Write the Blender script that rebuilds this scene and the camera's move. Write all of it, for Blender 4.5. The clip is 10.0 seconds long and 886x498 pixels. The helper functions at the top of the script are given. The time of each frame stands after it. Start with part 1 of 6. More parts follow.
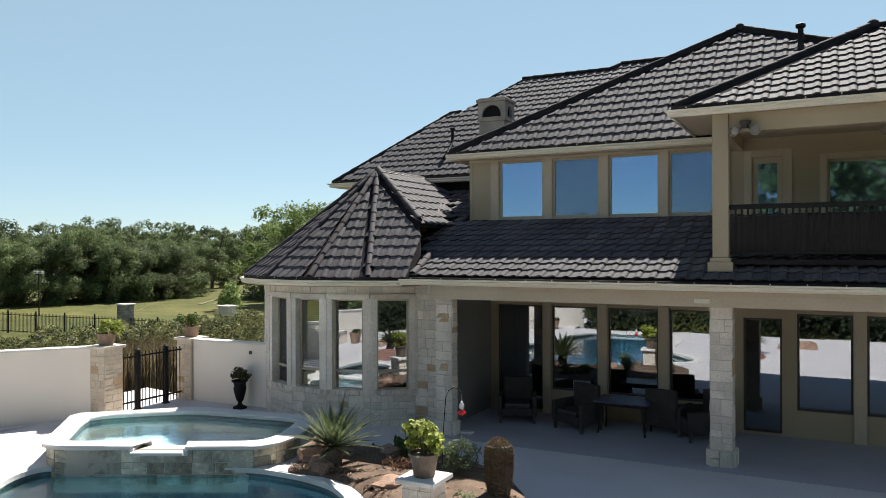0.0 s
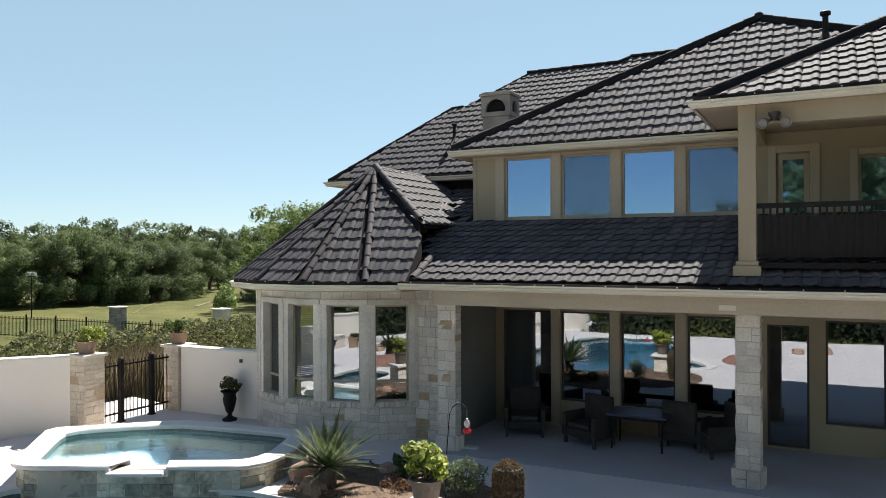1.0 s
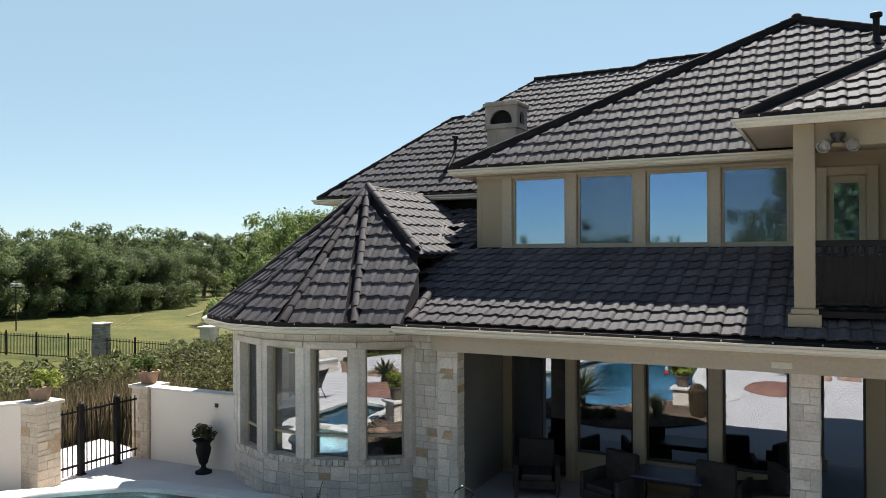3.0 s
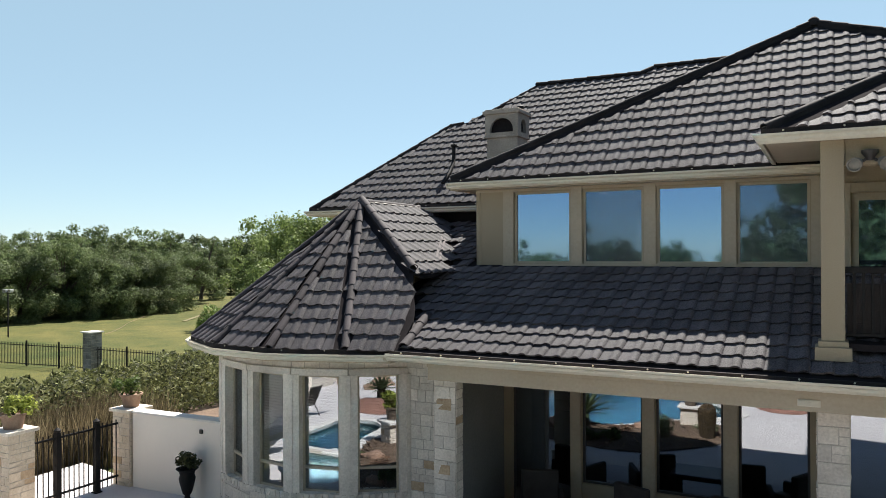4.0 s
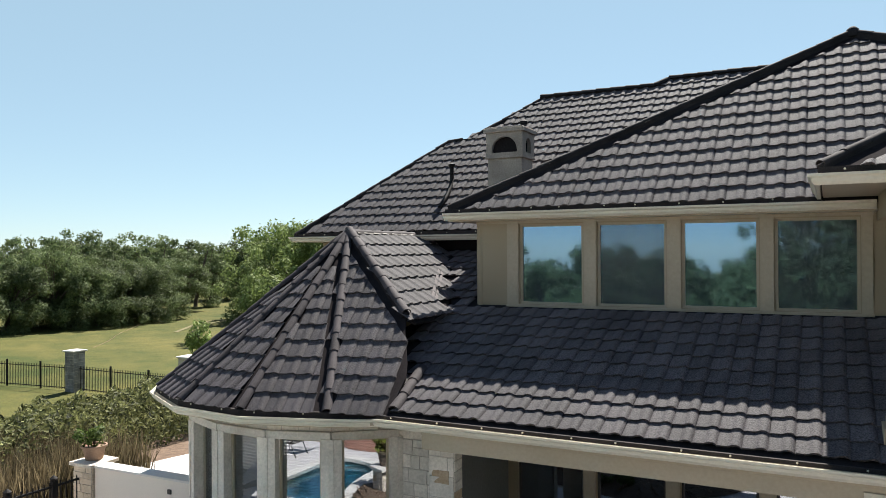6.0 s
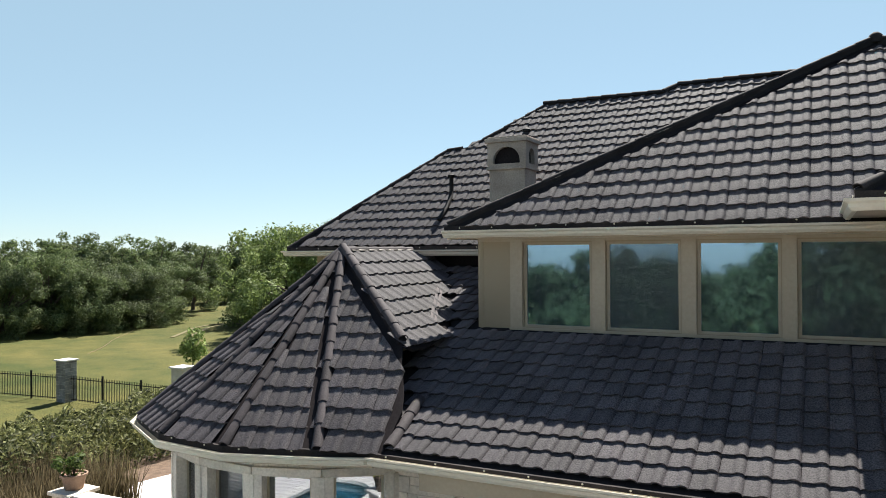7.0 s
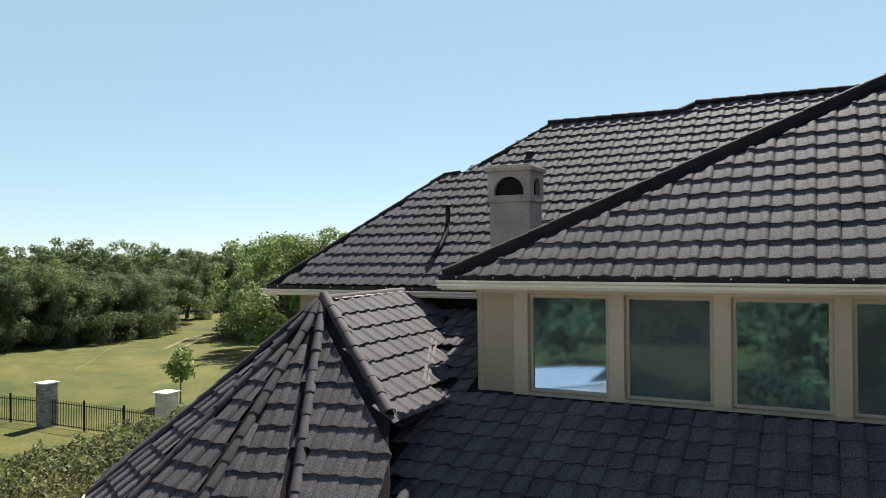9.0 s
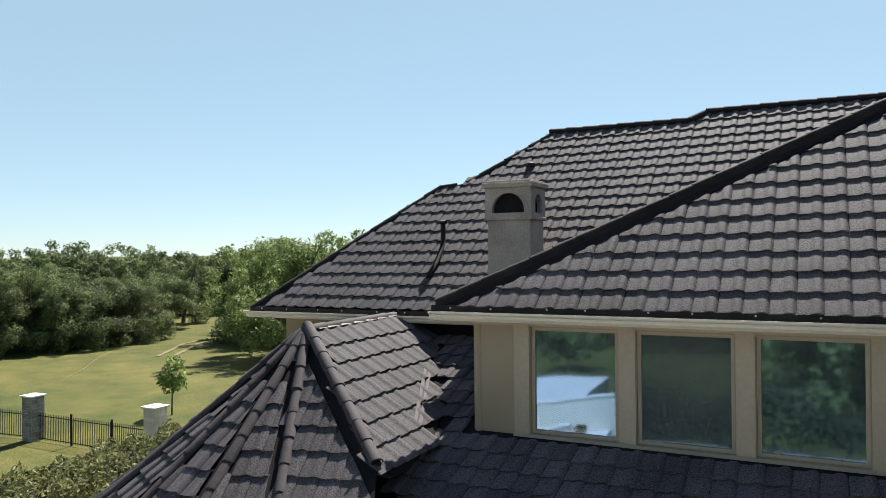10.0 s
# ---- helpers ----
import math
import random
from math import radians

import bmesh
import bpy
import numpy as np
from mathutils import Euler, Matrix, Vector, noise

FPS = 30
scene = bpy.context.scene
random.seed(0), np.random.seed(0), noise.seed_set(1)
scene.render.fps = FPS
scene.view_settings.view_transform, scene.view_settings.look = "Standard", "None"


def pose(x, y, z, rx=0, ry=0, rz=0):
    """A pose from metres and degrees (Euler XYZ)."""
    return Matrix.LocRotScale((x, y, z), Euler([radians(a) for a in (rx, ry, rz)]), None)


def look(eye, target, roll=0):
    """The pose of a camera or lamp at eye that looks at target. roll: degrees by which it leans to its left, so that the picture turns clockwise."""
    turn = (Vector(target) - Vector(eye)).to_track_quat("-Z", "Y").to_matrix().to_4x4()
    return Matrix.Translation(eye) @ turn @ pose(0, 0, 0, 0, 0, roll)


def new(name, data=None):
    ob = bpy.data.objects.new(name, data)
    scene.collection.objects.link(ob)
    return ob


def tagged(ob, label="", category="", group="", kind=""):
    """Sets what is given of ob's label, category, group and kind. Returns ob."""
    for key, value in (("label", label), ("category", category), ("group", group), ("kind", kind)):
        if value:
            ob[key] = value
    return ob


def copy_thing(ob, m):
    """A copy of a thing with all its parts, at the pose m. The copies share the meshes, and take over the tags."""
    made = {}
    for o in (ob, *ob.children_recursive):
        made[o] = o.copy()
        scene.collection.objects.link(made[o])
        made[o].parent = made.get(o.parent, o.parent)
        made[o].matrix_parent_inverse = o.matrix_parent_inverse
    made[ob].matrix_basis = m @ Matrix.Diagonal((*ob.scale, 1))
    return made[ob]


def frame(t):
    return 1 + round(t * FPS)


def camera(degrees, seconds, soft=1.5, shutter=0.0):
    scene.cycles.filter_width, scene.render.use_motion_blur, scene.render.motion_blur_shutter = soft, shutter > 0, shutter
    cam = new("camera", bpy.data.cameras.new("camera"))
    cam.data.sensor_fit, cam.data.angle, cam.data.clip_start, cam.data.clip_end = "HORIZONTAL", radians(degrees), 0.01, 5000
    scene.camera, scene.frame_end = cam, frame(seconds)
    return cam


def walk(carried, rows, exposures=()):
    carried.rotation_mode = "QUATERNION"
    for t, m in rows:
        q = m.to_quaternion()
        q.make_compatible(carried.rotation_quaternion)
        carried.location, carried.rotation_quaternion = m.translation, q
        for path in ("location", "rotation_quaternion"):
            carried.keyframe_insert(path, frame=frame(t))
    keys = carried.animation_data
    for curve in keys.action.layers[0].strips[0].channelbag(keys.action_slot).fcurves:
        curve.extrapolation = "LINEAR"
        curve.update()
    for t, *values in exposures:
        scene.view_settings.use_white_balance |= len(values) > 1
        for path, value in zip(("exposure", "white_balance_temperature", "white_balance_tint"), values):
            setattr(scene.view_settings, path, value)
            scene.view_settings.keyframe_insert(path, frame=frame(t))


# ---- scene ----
cam = camera(61.0, 10.0, 0.75)
# seconds; place to the right, ahead and up in units of SCALE (ahead times REACH more); yaw, pitch, roll in degrees
SCALE, REACH = 5.35, 2.3111
START = pose(7.725, -18.181, 4.170, 0, 0.69, 27.320)
ROWS = [
    (0, 0.0, 0.0, 0.0, 0.000, -0.013, -0.5),
    (0.5, -0.0065, 0.0467, -0.0, -0.017, 0.000, -0.48),
    (1, -0.0113, 0.0912, 0.0074, -0.035, 0.017, -0.45),
    (1.5, -0.0169, 0.1364, 0.0342, -0.052, 0.026, -0.42),
    (2, -0.0185, 0.1794, 0.066, -0.069, 0.035, -0.4),
    (2.5, -0.0183, 0.2199, 0.0987, -0.082, 0.065, -0.39),
    (4, -0.0086, 0.3316, 0.2001, -0.130, 0.100, -0.38),
    (4.5, -0.0055, 0.3667, 0.2356, -0.147, 0.113, -0.36),
    (5, -0.0039, 0.401, 0.2702, -0.177, 0.130, -0.33),
    (5.5, -0.0017, 0.4348, 0.3027, -0.190, 0.134, -0.29),
    (7, 0.0006, 0.5344, 0.3971, -0.247, 0.160, -0.25),
    (7.5, 0.0032, 0.5663, 0.4334, -0.260, 0.164, -0.21),
    (8, 0.0077, 0.5981, 0.4709, -0.273, 0.177, -0.2),
    (8.5, 0.0122, 0.632, 0.5092, -0.281, 0.177, -0.17),
    (9, 0.0166, 0.6692, 0.5482, -0.299, 0.173, -0.14),
    (9.5, 0.0252, 0.7091, 0.5863, -0.316, 0.169, -0.08),
    (10, 0.0346, 0.7505, 0.6225, -0.329, 0.169, -0.06),
]
walk(cam, [(t, START @ pose(SCALE * x, SCALE * REACH * y, SCALE * z, 90 + pitch, roll, yaw)) for t, x, y, z, yaw, pitch, roll in ROWS],
     [(0, 1.25), (0.5, 1.30), (1.5, 1.34), (3, 1.36), (6, 1.38), (10, 1.37)])

# ---------- light ----------
SUN_TO = Vector((-0.055, 0.78, 1.0)).normalized()      # towards the sun: high behind the house
world = bpy.data.worlds.new("sky")
scene.world = world
world.use_nodes = True
wn = world.node_tree
sky = wn.nodes.new("ShaderNodeTexSky")
sky.sky_type = "NISHITA"
sky.sun_disc = False
sky.sun_elevation = math.asin(SUN_TO.z)
sky.sun_rotation = math.atan2(SUN_TO.x, SUN_TO.y)
sky.altitude, sky.air_density, sky.dust_density, sky.ozone_density = 300, 0.75, 0.0, 0.8
wn.nodes["Background"].inputs["Strength"].default_value = 0.052
haze = wn.nodes.new("ShaderNodeMix")            # haze over the clear sky, thinning towards the zenith
haze.data_type = "RGBA"
spot, split, thin_out = wn.nodes.new("ShaderNodeTexCoord"), wn.nodes.new("ShaderNodeSeparateXYZ"), wn.nodes.new("ShaderNodeMapRange")
for slot, value in zip((1, 2, 3, 4), (0.36, 0.75, 0.58, 0.05)):
    thin_out.inputs[slot].default_value = value
wn.links.new(spot.outputs["Generated"], split.inputs[0])
wn.links.new(split.outputs[2], thin_out.inputs[0])
sunward, share = wn.nodes.new("ShaderNodeMapRange"), wn.nodes.new("ShaderNodeMath")     # and thicker on the sun's side
for slot, value in zip((1, 2, 3, 4), (-1.0, 0.2, 0.45, 1.0)):
    sunward.inputs[slot].default_value = value
share.operation = "MULTIPLY"
wn.links.new(split.outputs[1], sunward.inputs[0])
wn.links.new(thin_out.outputs[0], share.inputs[0])
wn.links.new(sunward.outputs[0], share.inputs[1])
wn.links.new(share.outputs[0], haze.inputs[0])
haze.inputs[7].default_value = (4.1, 5.9, 6.65, 1)
wn.links.new(sky.outputs[0], haze.inputs[6])
wn.links.new(haze.outputs[2], wn.nodes["Background"].inputs[0])
sun = new("sun", bpy.data.lights.new("sun", "SUN"))
sun.data.energy, sun.data.angle, sun.data.color = 5.0, radians(0.55), (1.0, 0.95, 0.88)
sun.matrix_world = look((0, 0, 40), Vector((0, 0, 40)) - SUN_TO)


# ---------- materials ----------
def material(name, base, rough=0.8, metal=0.0, spec=0.5):
    m = bpy.data.materials.new(name)
    m.use_nodes = True
    b = m.node_tree.nodes["Principled BSDF"]
    b.inputs["Base Color"].default_value = (*base, 1)
    b.inputs["Roughness"].default_value = rough
    b.inputs["Metallic"].default_value = metal
    b.inputs["Specular IOR Level"].default_value = spec
    return m, m.node_tree, b


def varied(name, dark, light, scale=3.0, fine=40.0, rough=0.85, bump=0.15, spec=0.4, per_object=0.0, dist=0.01, metal=0.0, mix=0.5):
    """Two scales of noise between two colours, with fine relief, and a change from piece to piece."""
    m, t, b = material(name, light, rough, metal, spec)
    n, l = t.nodes, t.links
    co = n.new("ShaderNodeNewGeometry")
    big, small = n.new("ShaderNodeTexNoise"), n.new("ShaderNodeTexNoise")
    big.inputs["Scale"].default_value, small.inputs["Scale"].default_value = scale, fine
    big.inputs["Detail"].default_value, small.inputs["Detail"].default_value = 5, 4
    for k in (big, small):
        l.new(co.outputs["Position"], k.inputs["Vector"])
    add = n.new("ShaderNodeMix")
    add.inputs[0].default_value = mix
    l.new(big.outputs[0], add.inputs[2])
    l.new(small.outputs[0], add.inputs[3])
    ramp = n.new("ShaderNodeValToRGB")
    ramp.color_ramp.elements[0].position, ramp.color_ramp.elements[1].position = 0.32, 0.68
    ramp.color_ramp.elements[0].color, ramp.color_ramp.elements[1].color = (*dark, 1), (*light, 1)
    l.new(add.outputs[0], ramp.inputs[0])
    last = ramp.outputs[0]
    if per_object:
        info, hsv, mul = n.new("ShaderNodeObjectInfo"), n.new("ShaderNodeHueSaturation"), n.new("ShaderNodeMapRange")
        mul.inputs[3].default_value, mul.inputs[4].default_value = 1 - per_object, 1 + per_object
        l.new(info.outputs["Random"], mul.inputs[0])
        l.new(mul.outputs[0], hsv.inputs["Value"])
        l.new(last, hsv.inputs["Color"])
        last = hsv.outputs[0]
    l.new(last, b.inputs["Base Color"])
    if bump:
        bp = n.new("ShaderNodeBump")
        bp.inputs["Strength"].default_value, bp.inputs["Distance"].default_value = bump, dist
        l.new(small.outputs[0], bp.inputs["Height"])
        l.new(bp.outputs[0], b.inputs["Normal"])
    return m


TILE = varied("stone_coated_tile", (0.012, 0.0102, 0.0108), (0.182, 0.155, 0.163), 1.2, 55, 0.80, 1.0, 0.34, 0.20, 0.007, mix=0.8)
# darker copy of the barrel colour, carrying the shade on hips and ridges
TILE.node_tree.nodes["Principled BSDF"].inputs["Diffuse Roughness"].default_value = 1.0
CAP = varied("stone_coated_cap_with_shade", (0.009, 0.0078, 0.0078), (0.040, 0.034, 0.034), 2, 70, 0.85, 0.5, 0.25, 0.12, 0.004)
BARREL = varied("stone_coated_barrel", (0.012, 0.010, 0.011), (0.080, 0.067, 0.071), 2, 60, 0.82, 0.6, 0.35, 0.15, 0.005)
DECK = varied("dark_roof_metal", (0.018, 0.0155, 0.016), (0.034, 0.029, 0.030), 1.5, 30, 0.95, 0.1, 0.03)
STUCCO = varied("tan_stucco", (0.315, 0.252, 0.168), (0.39, 0.322, 0.225), 0.8, 60, 0.9, 0.25, 0.3)
TRIM = varied("tan_trim_paint", (0.385, 0.317, 0.224), (0.46, 0.382, 0.28), 1.0, 20, 0.55, 0.03, 0.4)
GUTTER = varied("cream_gutter_paint", (0.58, 0.52, 0.41), (0.68, 0.62, 0.50), 1.0, 20, 0.45, 0.02, 0.5)
LIMESTONE = varied("limestone", (0.50, 0.435, 0.36), (0.76, 0.685, 0.59), 2.5, 25, 0.9, 0.6, 0.3, 0.14, 0.012)
MORTAR = varied("mortar", (0.40, 0.355, 0.295), (0.52, 0.465, 0.395), 3, 60, 0.95, 0.4, 0.2)
CREAMWALL = varied("cream_render", (0.74, 0.67, 0.585), (0.82, 0.75, 0.66), 0.6, 50, 0.9, 0.2, 0.3)
COPING = varied("pale_coping", (0.58, 0.55, 0.51), (0.72, 0.685, 0.645), 1.5, 40, 0.8, 0.2, 0.3)
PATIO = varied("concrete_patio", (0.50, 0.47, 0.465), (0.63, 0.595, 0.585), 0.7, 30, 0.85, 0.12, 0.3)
# patio concrete again, with the roof's blue shade put into the colour
PORCH = varied("porch_concrete_with_shade", (0.33, 0.325, 0.35), (0.44, 0.435, 0.47), 0.7, 30, 0.7, 0.1, 0.4)
IRON = varied("black_iron", (0.009, 0.008, 0.0075), (0.02, 0.018, 0.017), 4, 60, 0.7, 0.1, 0.2)
BRONZE = varied("dark_bronze_frame", (0.03, 0.026, 0.022), (0.06, 0.05, 0.045), 4, 40, 0.5, 0.0, 0.4)
BARK = varied("bark", (0.05, 0.04, 0.03), (0.13, 0.105, 0.08), 2, 15, 0.95, 0.6, 0.2, dist=0.05)
MULCH = varied("mulch", (0.065, 0.043, 0.031), (0.21, 0.148, 0.105), 4, 40, 0.95, 0.8, 0.2, dist=0.03)
TERRA = varied("terracotta", (0.22, 0.14, 0.095), (0.33, 0.23, 0.165), 4, 40, 0.85, 0.2, 0.3)


def leafy(name, dark, light, per_object=0.12, patches=1.5):
    m, t, b = material(name, light, 0.65, 0, 0.25)
    n, l = t.nodes, t.links
    g, ramp = n.new("ShaderNodeNewGeometry"), n.new("ShaderNodeValToRGB")
    ramp.color_ramp.elements[0].color, ramp.color_ramp.elements[1].color = (*dark, 1), (*light, 1)
    l.new(g.outputs["Random Per Island"], ramp.inputs[0])
    info, hsv, mul = n.new("ShaderNodeObjectInfo"), n.new("ShaderNodeHueSaturation"), n.new("ShaderNodeMapRange")
    mul.inputs[3].default_value, mul.inputs[4].default_value = 1 - per_object, 1 + per_object
    l.new(info.outputs["Random"], mul.inputs[0])
    patch, spread, both = n.new("ShaderNodeTexNoise"), n.new("ShaderNodeMapRange"), n.new("ShaderNodeMath")
    patch.inputs["Scale"].default_value = patches
    spread.inputs[1].default_value, spread.inputs[2].default_value, spread.inputs[3].default_value, spread.inputs[4].default_value = 0.35, 0.65, 0.72, 1.3
    l.new(g.outputs["Position"], patch.inputs["Vector"])
    l.new(patch.outputs[0], spread.inputs[0])
    both.operation = "MULTIPLY"
    l.new(mul.outputs[0], both.inputs[0])
    l.new(spread.outputs[0], both.inputs[1])
    l.new(both.outputs[0], hsv.inputs["Value"])
    l.new(ramp.outputs[0], hsv.inputs["Color"])
    l.new(hsv.outputs[0], b.inputs["Base Color"])
    thin, mixed = n.new("ShaderNodeBsdfTranslucent"), n.new("ShaderNodeMixShader")
    mixed.inputs[0].default_value = 0.36
    l.new(hsv.outputs[0], thin.inputs[0])
    l.new(b.outputs[0], mixed.inputs[1])
    l.new(thin.outputs[0], mixed.inputs[2])
    l.new(mixed.outputs[0], n["Material Output"].inputs[0])
    return m


OAK = leafy("oak_leaves", (0.054, 0.078, 0.030), (0.150, 0.188, 0.074), 0.25, 0.45)
# brighter copy of the oak leaves, with sunlight put into the green
OAK_SUNLIT = leafy("sunlit_oak_leaves", (0.085, 0.118, 0.036), (0.225, 0.285, 0.095), 0.15, 0.45)
HEDGE_LEAF = leafy("hedge_leaves", (0.016, 0.022, 0.008), (0.24, 0.25, 0.095))
SHRUB = leafy("shrub_leaves", (0.028, 0.048, 0.012), (0.125, 0.175, 0.042))


def glass_material(name, tint, gloss, share, blur, veil_share=0.0):
    """Window glass: a share of the light mirrored, the rest let through, tinted."""
    m = bpy.data.materials.new(name)
    m.use_nodes = True
    n, l = m.node_tree.nodes, m.node_tree.links
    n.clear()
    clear, mirror, mixed, out = n.new("ShaderNodeBsdfTransparent"), n.new("ShaderNodeBsdfGlossy"), n.new("ShaderNodeMixShader"), n.new("ShaderNodeOutputMaterial")
    clear.inputs[0].default_value, mirror.inputs[0].default_value = (*tint, 1), (*gloss, 1)
    mirror.inputs["Roughness"].default_value = blur
    wave, bp, co = n.new("ShaderNodeTexNoise"), n.new("ShaderNodeBump"), n.new("ShaderNodeNewGeometry")
    wave.inputs["Scale"].default_value = 0.9
    bp.inputs["Strength"].default_value, bp.inputs["Distance"].default_value = 0.05, 0.03
    l.new(co.outputs["Position"], wave.inputs["Vector"])
    l.new(wave.outputs[0], bp.inputs["Height"])
    l.new(bp.outputs[0], mirror.inputs["Normal"])
    mixed.inputs[0].default_value = share
    l.new(clear.outputs[0], mixed.inputs[1])
    l.new(mirror.outputs[0], mixed.inputs[2])
    # a thin pale veil mixed in, painting haze over the reflections
    veil, film = n.new("ShaderNodeBsdfDiffuse"), n.new("ShaderNodeMixShader")
    veil.inputs[0].default_value, film.inputs[0].default_value = (0.34, 0.40, 0.43, 1), veil_share
    l.new(mixed.outputs[0], film.inputs[1])
    l.new(veil.outputs[0], film.inputs[2])
    l.new(film.outputs[0], out.inputs[0])
    return m


# the mirror's blue tint paints in the deep sky that it reflects
GLASS = glass_material("sky_tinted_window_glass", (0.30, 0.33, 0.34), (0.33, 0.55, 0.84), 0.52, 0.034, 0.12)
PATIO_GLASS = glass_material("patio_window_glass", (0.50, 0.52, 0.52), (0.86, 0.92, 1.0), 0.28, 0.015)


def screen_material():
    """Fine grey insect mesh: mostly open, a little grey thread."""
    m = bpy.data.materials.new("insect_screen")
    m.use_nodes = True
    n, l = m.node_tree.nodes, m.node_tree.links
    n.clear()
    clear, thread, mixed, out = n.new("ShaderNodeBsdfTransparent"), n.new("ShaderNodeBsdfDiffuse"), n.new("ShaderNodeMixShader"), n.new("ShaderNodeOutputMaterial")
    thread.inputs[0].default_value = (0.16, 0.17, 0.17, 1)
    mixed.inputs[0].default_value = 0.2
    l.new(clear.outputs[0], mixed.inputs[1])
    l.new(thread.outputs[0], mixed.inputs[2])
    l.new(mixed.outputs[0], out.inputs[0])
    return m


SCREEN = screen_material()
# dimness of the unseen rooms, put into one dark grey
INNER = varied("room_darkness_grey", (0.16, 0.15, 0.14), (0.22, 0.21, 0.19), 1, 20, 0.9, 0.0)
BLIND = varied("grey_blind_slats", (0.34, 0.325, 0.31), (0.44, 0.425, 0.41), 1, 20, 0.7, 0.0)
ORANGE = varied("rust_stained_limestone", (0.36, 0.24, 0.14), (0.58, 0.44, 0.29), 4, 25, 0.9, 0.6, 0.3, 0.12, 0.012)
FLASHING = varied("weathered_brown_flashing", (0.075, 0.064, 0.066), (0.125, 0.107, 0.110), 3, 40, 0.8, 0.05, 0.25)
STEEL = varied("galvanised_flashing", (0.17, 0.15, 0.13), (0.27, 0.245, 0.21), 3, 40, 0.6, 0.05, 0.4)
# colour of the unseen patio ceiling, made dark to cut bounced light
CEDAR = varied("bounce_cutting_ceiling_boards", (0.10, 0.065, 0.04), (0.17, 0.11, 0.07), 2, 30, 0.7, 0.2)
WICKER = varied("dark_woven_wicker", (0.022, 0.018, 0.016), (0.055, 0.045, 0.040), 5, 70, 0.7, 0.6, 0.3)
ROCK = varied("reddish_boulder", (0.20, 0.12, 0.08), (0.42, 0.28, 0.21), 2.5, 18, 0.95, 0.7, 0.2, dist=0.04)
PLASTER = varied("pool_plaster", (0.10, 0.31, 0.41), (0.19, 0.43, 0.53), 1.2, 20, 0.8, 0.1, 0.3)
DEEP = varied("dark_pool_pebble", (0.014, 0.068, 0.105), (0.03, 0.115, 0.165), 1.2, 30, 0.8, 0.1, 0.3)
MOSAIC = varied("dark_waterline_tile", (0.03, 0.05, 0.05), (0.14, 0.17, 0.16), 25, 60, 0.3, 0.2, 0.5)
REDGLASS = varied("red_feeder_glass", (0.35, 0.01, 0.012), (0.55, 0.02, 0.02), 8, 30, 0.15, 0.0, 0.6)


def water_material(name, tint):
    m, t, b = material(name, tint, 0.02, 0, 0.5)
    b.inputs["Transmission Weight"].default_value, b.inputs["IOR"].default_value = 1.0, 1.33
    n, l = t.nodes, t.links
    co, wave, bp = n.new("ShaderNodeNewGeometry"), n.new("ShaderNodeTexNoise"), n.new("ShaderNodeBump")
    wave.inputs["Scale"].default_value, wave.inputs["Detail"].default_value = 3.0, 4
    bp.inputs["Strength"].default_value, bp.inputs["Distance"].default_value = 0.25, 0.03
    l.new(co.outputs["Position"], wave.inputs["Vector"])
    l.new(wave.outputs[0], bp.inputs["Height"])
    l.new(bp.outputs[0], b.inputs["Normal"])
    return m


# copy of the limestone, darkened and browned for the shade inside the porch
SHADESTONE = varied("limestone_with_porch_shade", (0.36, 0.285, 0.21), (0.58, 0.465, 0.36), 2.5, 25, 0.9, 0.6, 0.3, 0.15, 0.012)
SPASTONE = varied("mossy_spa_stone", (0.15, 0.13, 0.085), (0.68, 0.62, 0.49), 2.6, 14, 0.9, 0.6, 0.3, 0.38, 0.012, mix=0.3)
GREYSTONE = varied("grey_fieldstone", (0.13, 0.125, 0.12), (0.30, 0.285, 0.27), 3.0, 20, 0.9, 0.5, 0.3, 0.2, 0.012)
CHIMNEY = varied("weathered_grey_stucco", (0.27, 0.225, 0.185), (0.50, 0.425, 0.355), 2.2, 30, 0.92, 0.3, 0.3)


WATER = water_material("pool_water", (0.55, 0.85, 0.95))


# ---------- mesh helpers ----------
def smooth(me, angle=None):
    for p in me.polygons:
        p.use_smooth = True
    if angle:
        me.set_sharp_from_angle(angle=radians(angle))


def mesh_of(name, bm, mat):
    me = bpy.data.meshes.new(name)
    bm.to_mesh(me)
    bm.free()
    me.materials.append(mat)
    return me


def thing(name, label, category, m=None, group="", kind=""):
    ob = new(name)
    if m is not None:
        ob.matrix_world = m
    return tagged(ob, label, category, group, kind)


def part(name, bm, mat, parent=None, label="", m=None, soft=None):
    ob = new(name, mesh_of(name, bm, mat))
    if soft:
        smooth(ob.data, soft)
    if parent is not None:
        ob.parent = parent
    if m is not None:
        ob.matrix_basis = m
    return tagged(ob, label)


def structure(name, bm, mat, label, category, soft=None):
    ob = part(name, bm, mat, None, label, None, soft)
    return tagged(ob, label, category, kind="structure")


def box(bm, a, b, bevel=0.0, m=None):
    lo, hi = [min(p, q) for p, q in zip(a, b)], [max(p, q) for p, q in zip(a, b)]
    vs = [bm.verts.new((x, y, z)) for x in (lo[0], hi[0]) for y in (lo[1], hi[1]) for z in (lo[2], hi[2])]
    fs = [bm.faces.new([vs[i] for i in f]) for f in ((0, 1, 3, 2), (4, 6, 7, 5), (0, 4, 5, 1), (2, 3, 7, 6), (0, 2, 6, 4), (1, 5, 7, 3))]
    if m is not None:
        bmesh.ops.transform(bm, matrix=m, verts=vs)
    if bevel:
        bmesh.ops.bevel(bm, geom=list({e for f in fs for e in f.edges}), offset=bevel, segments=2, affect="EDGES", profile=0.6)
    return bm


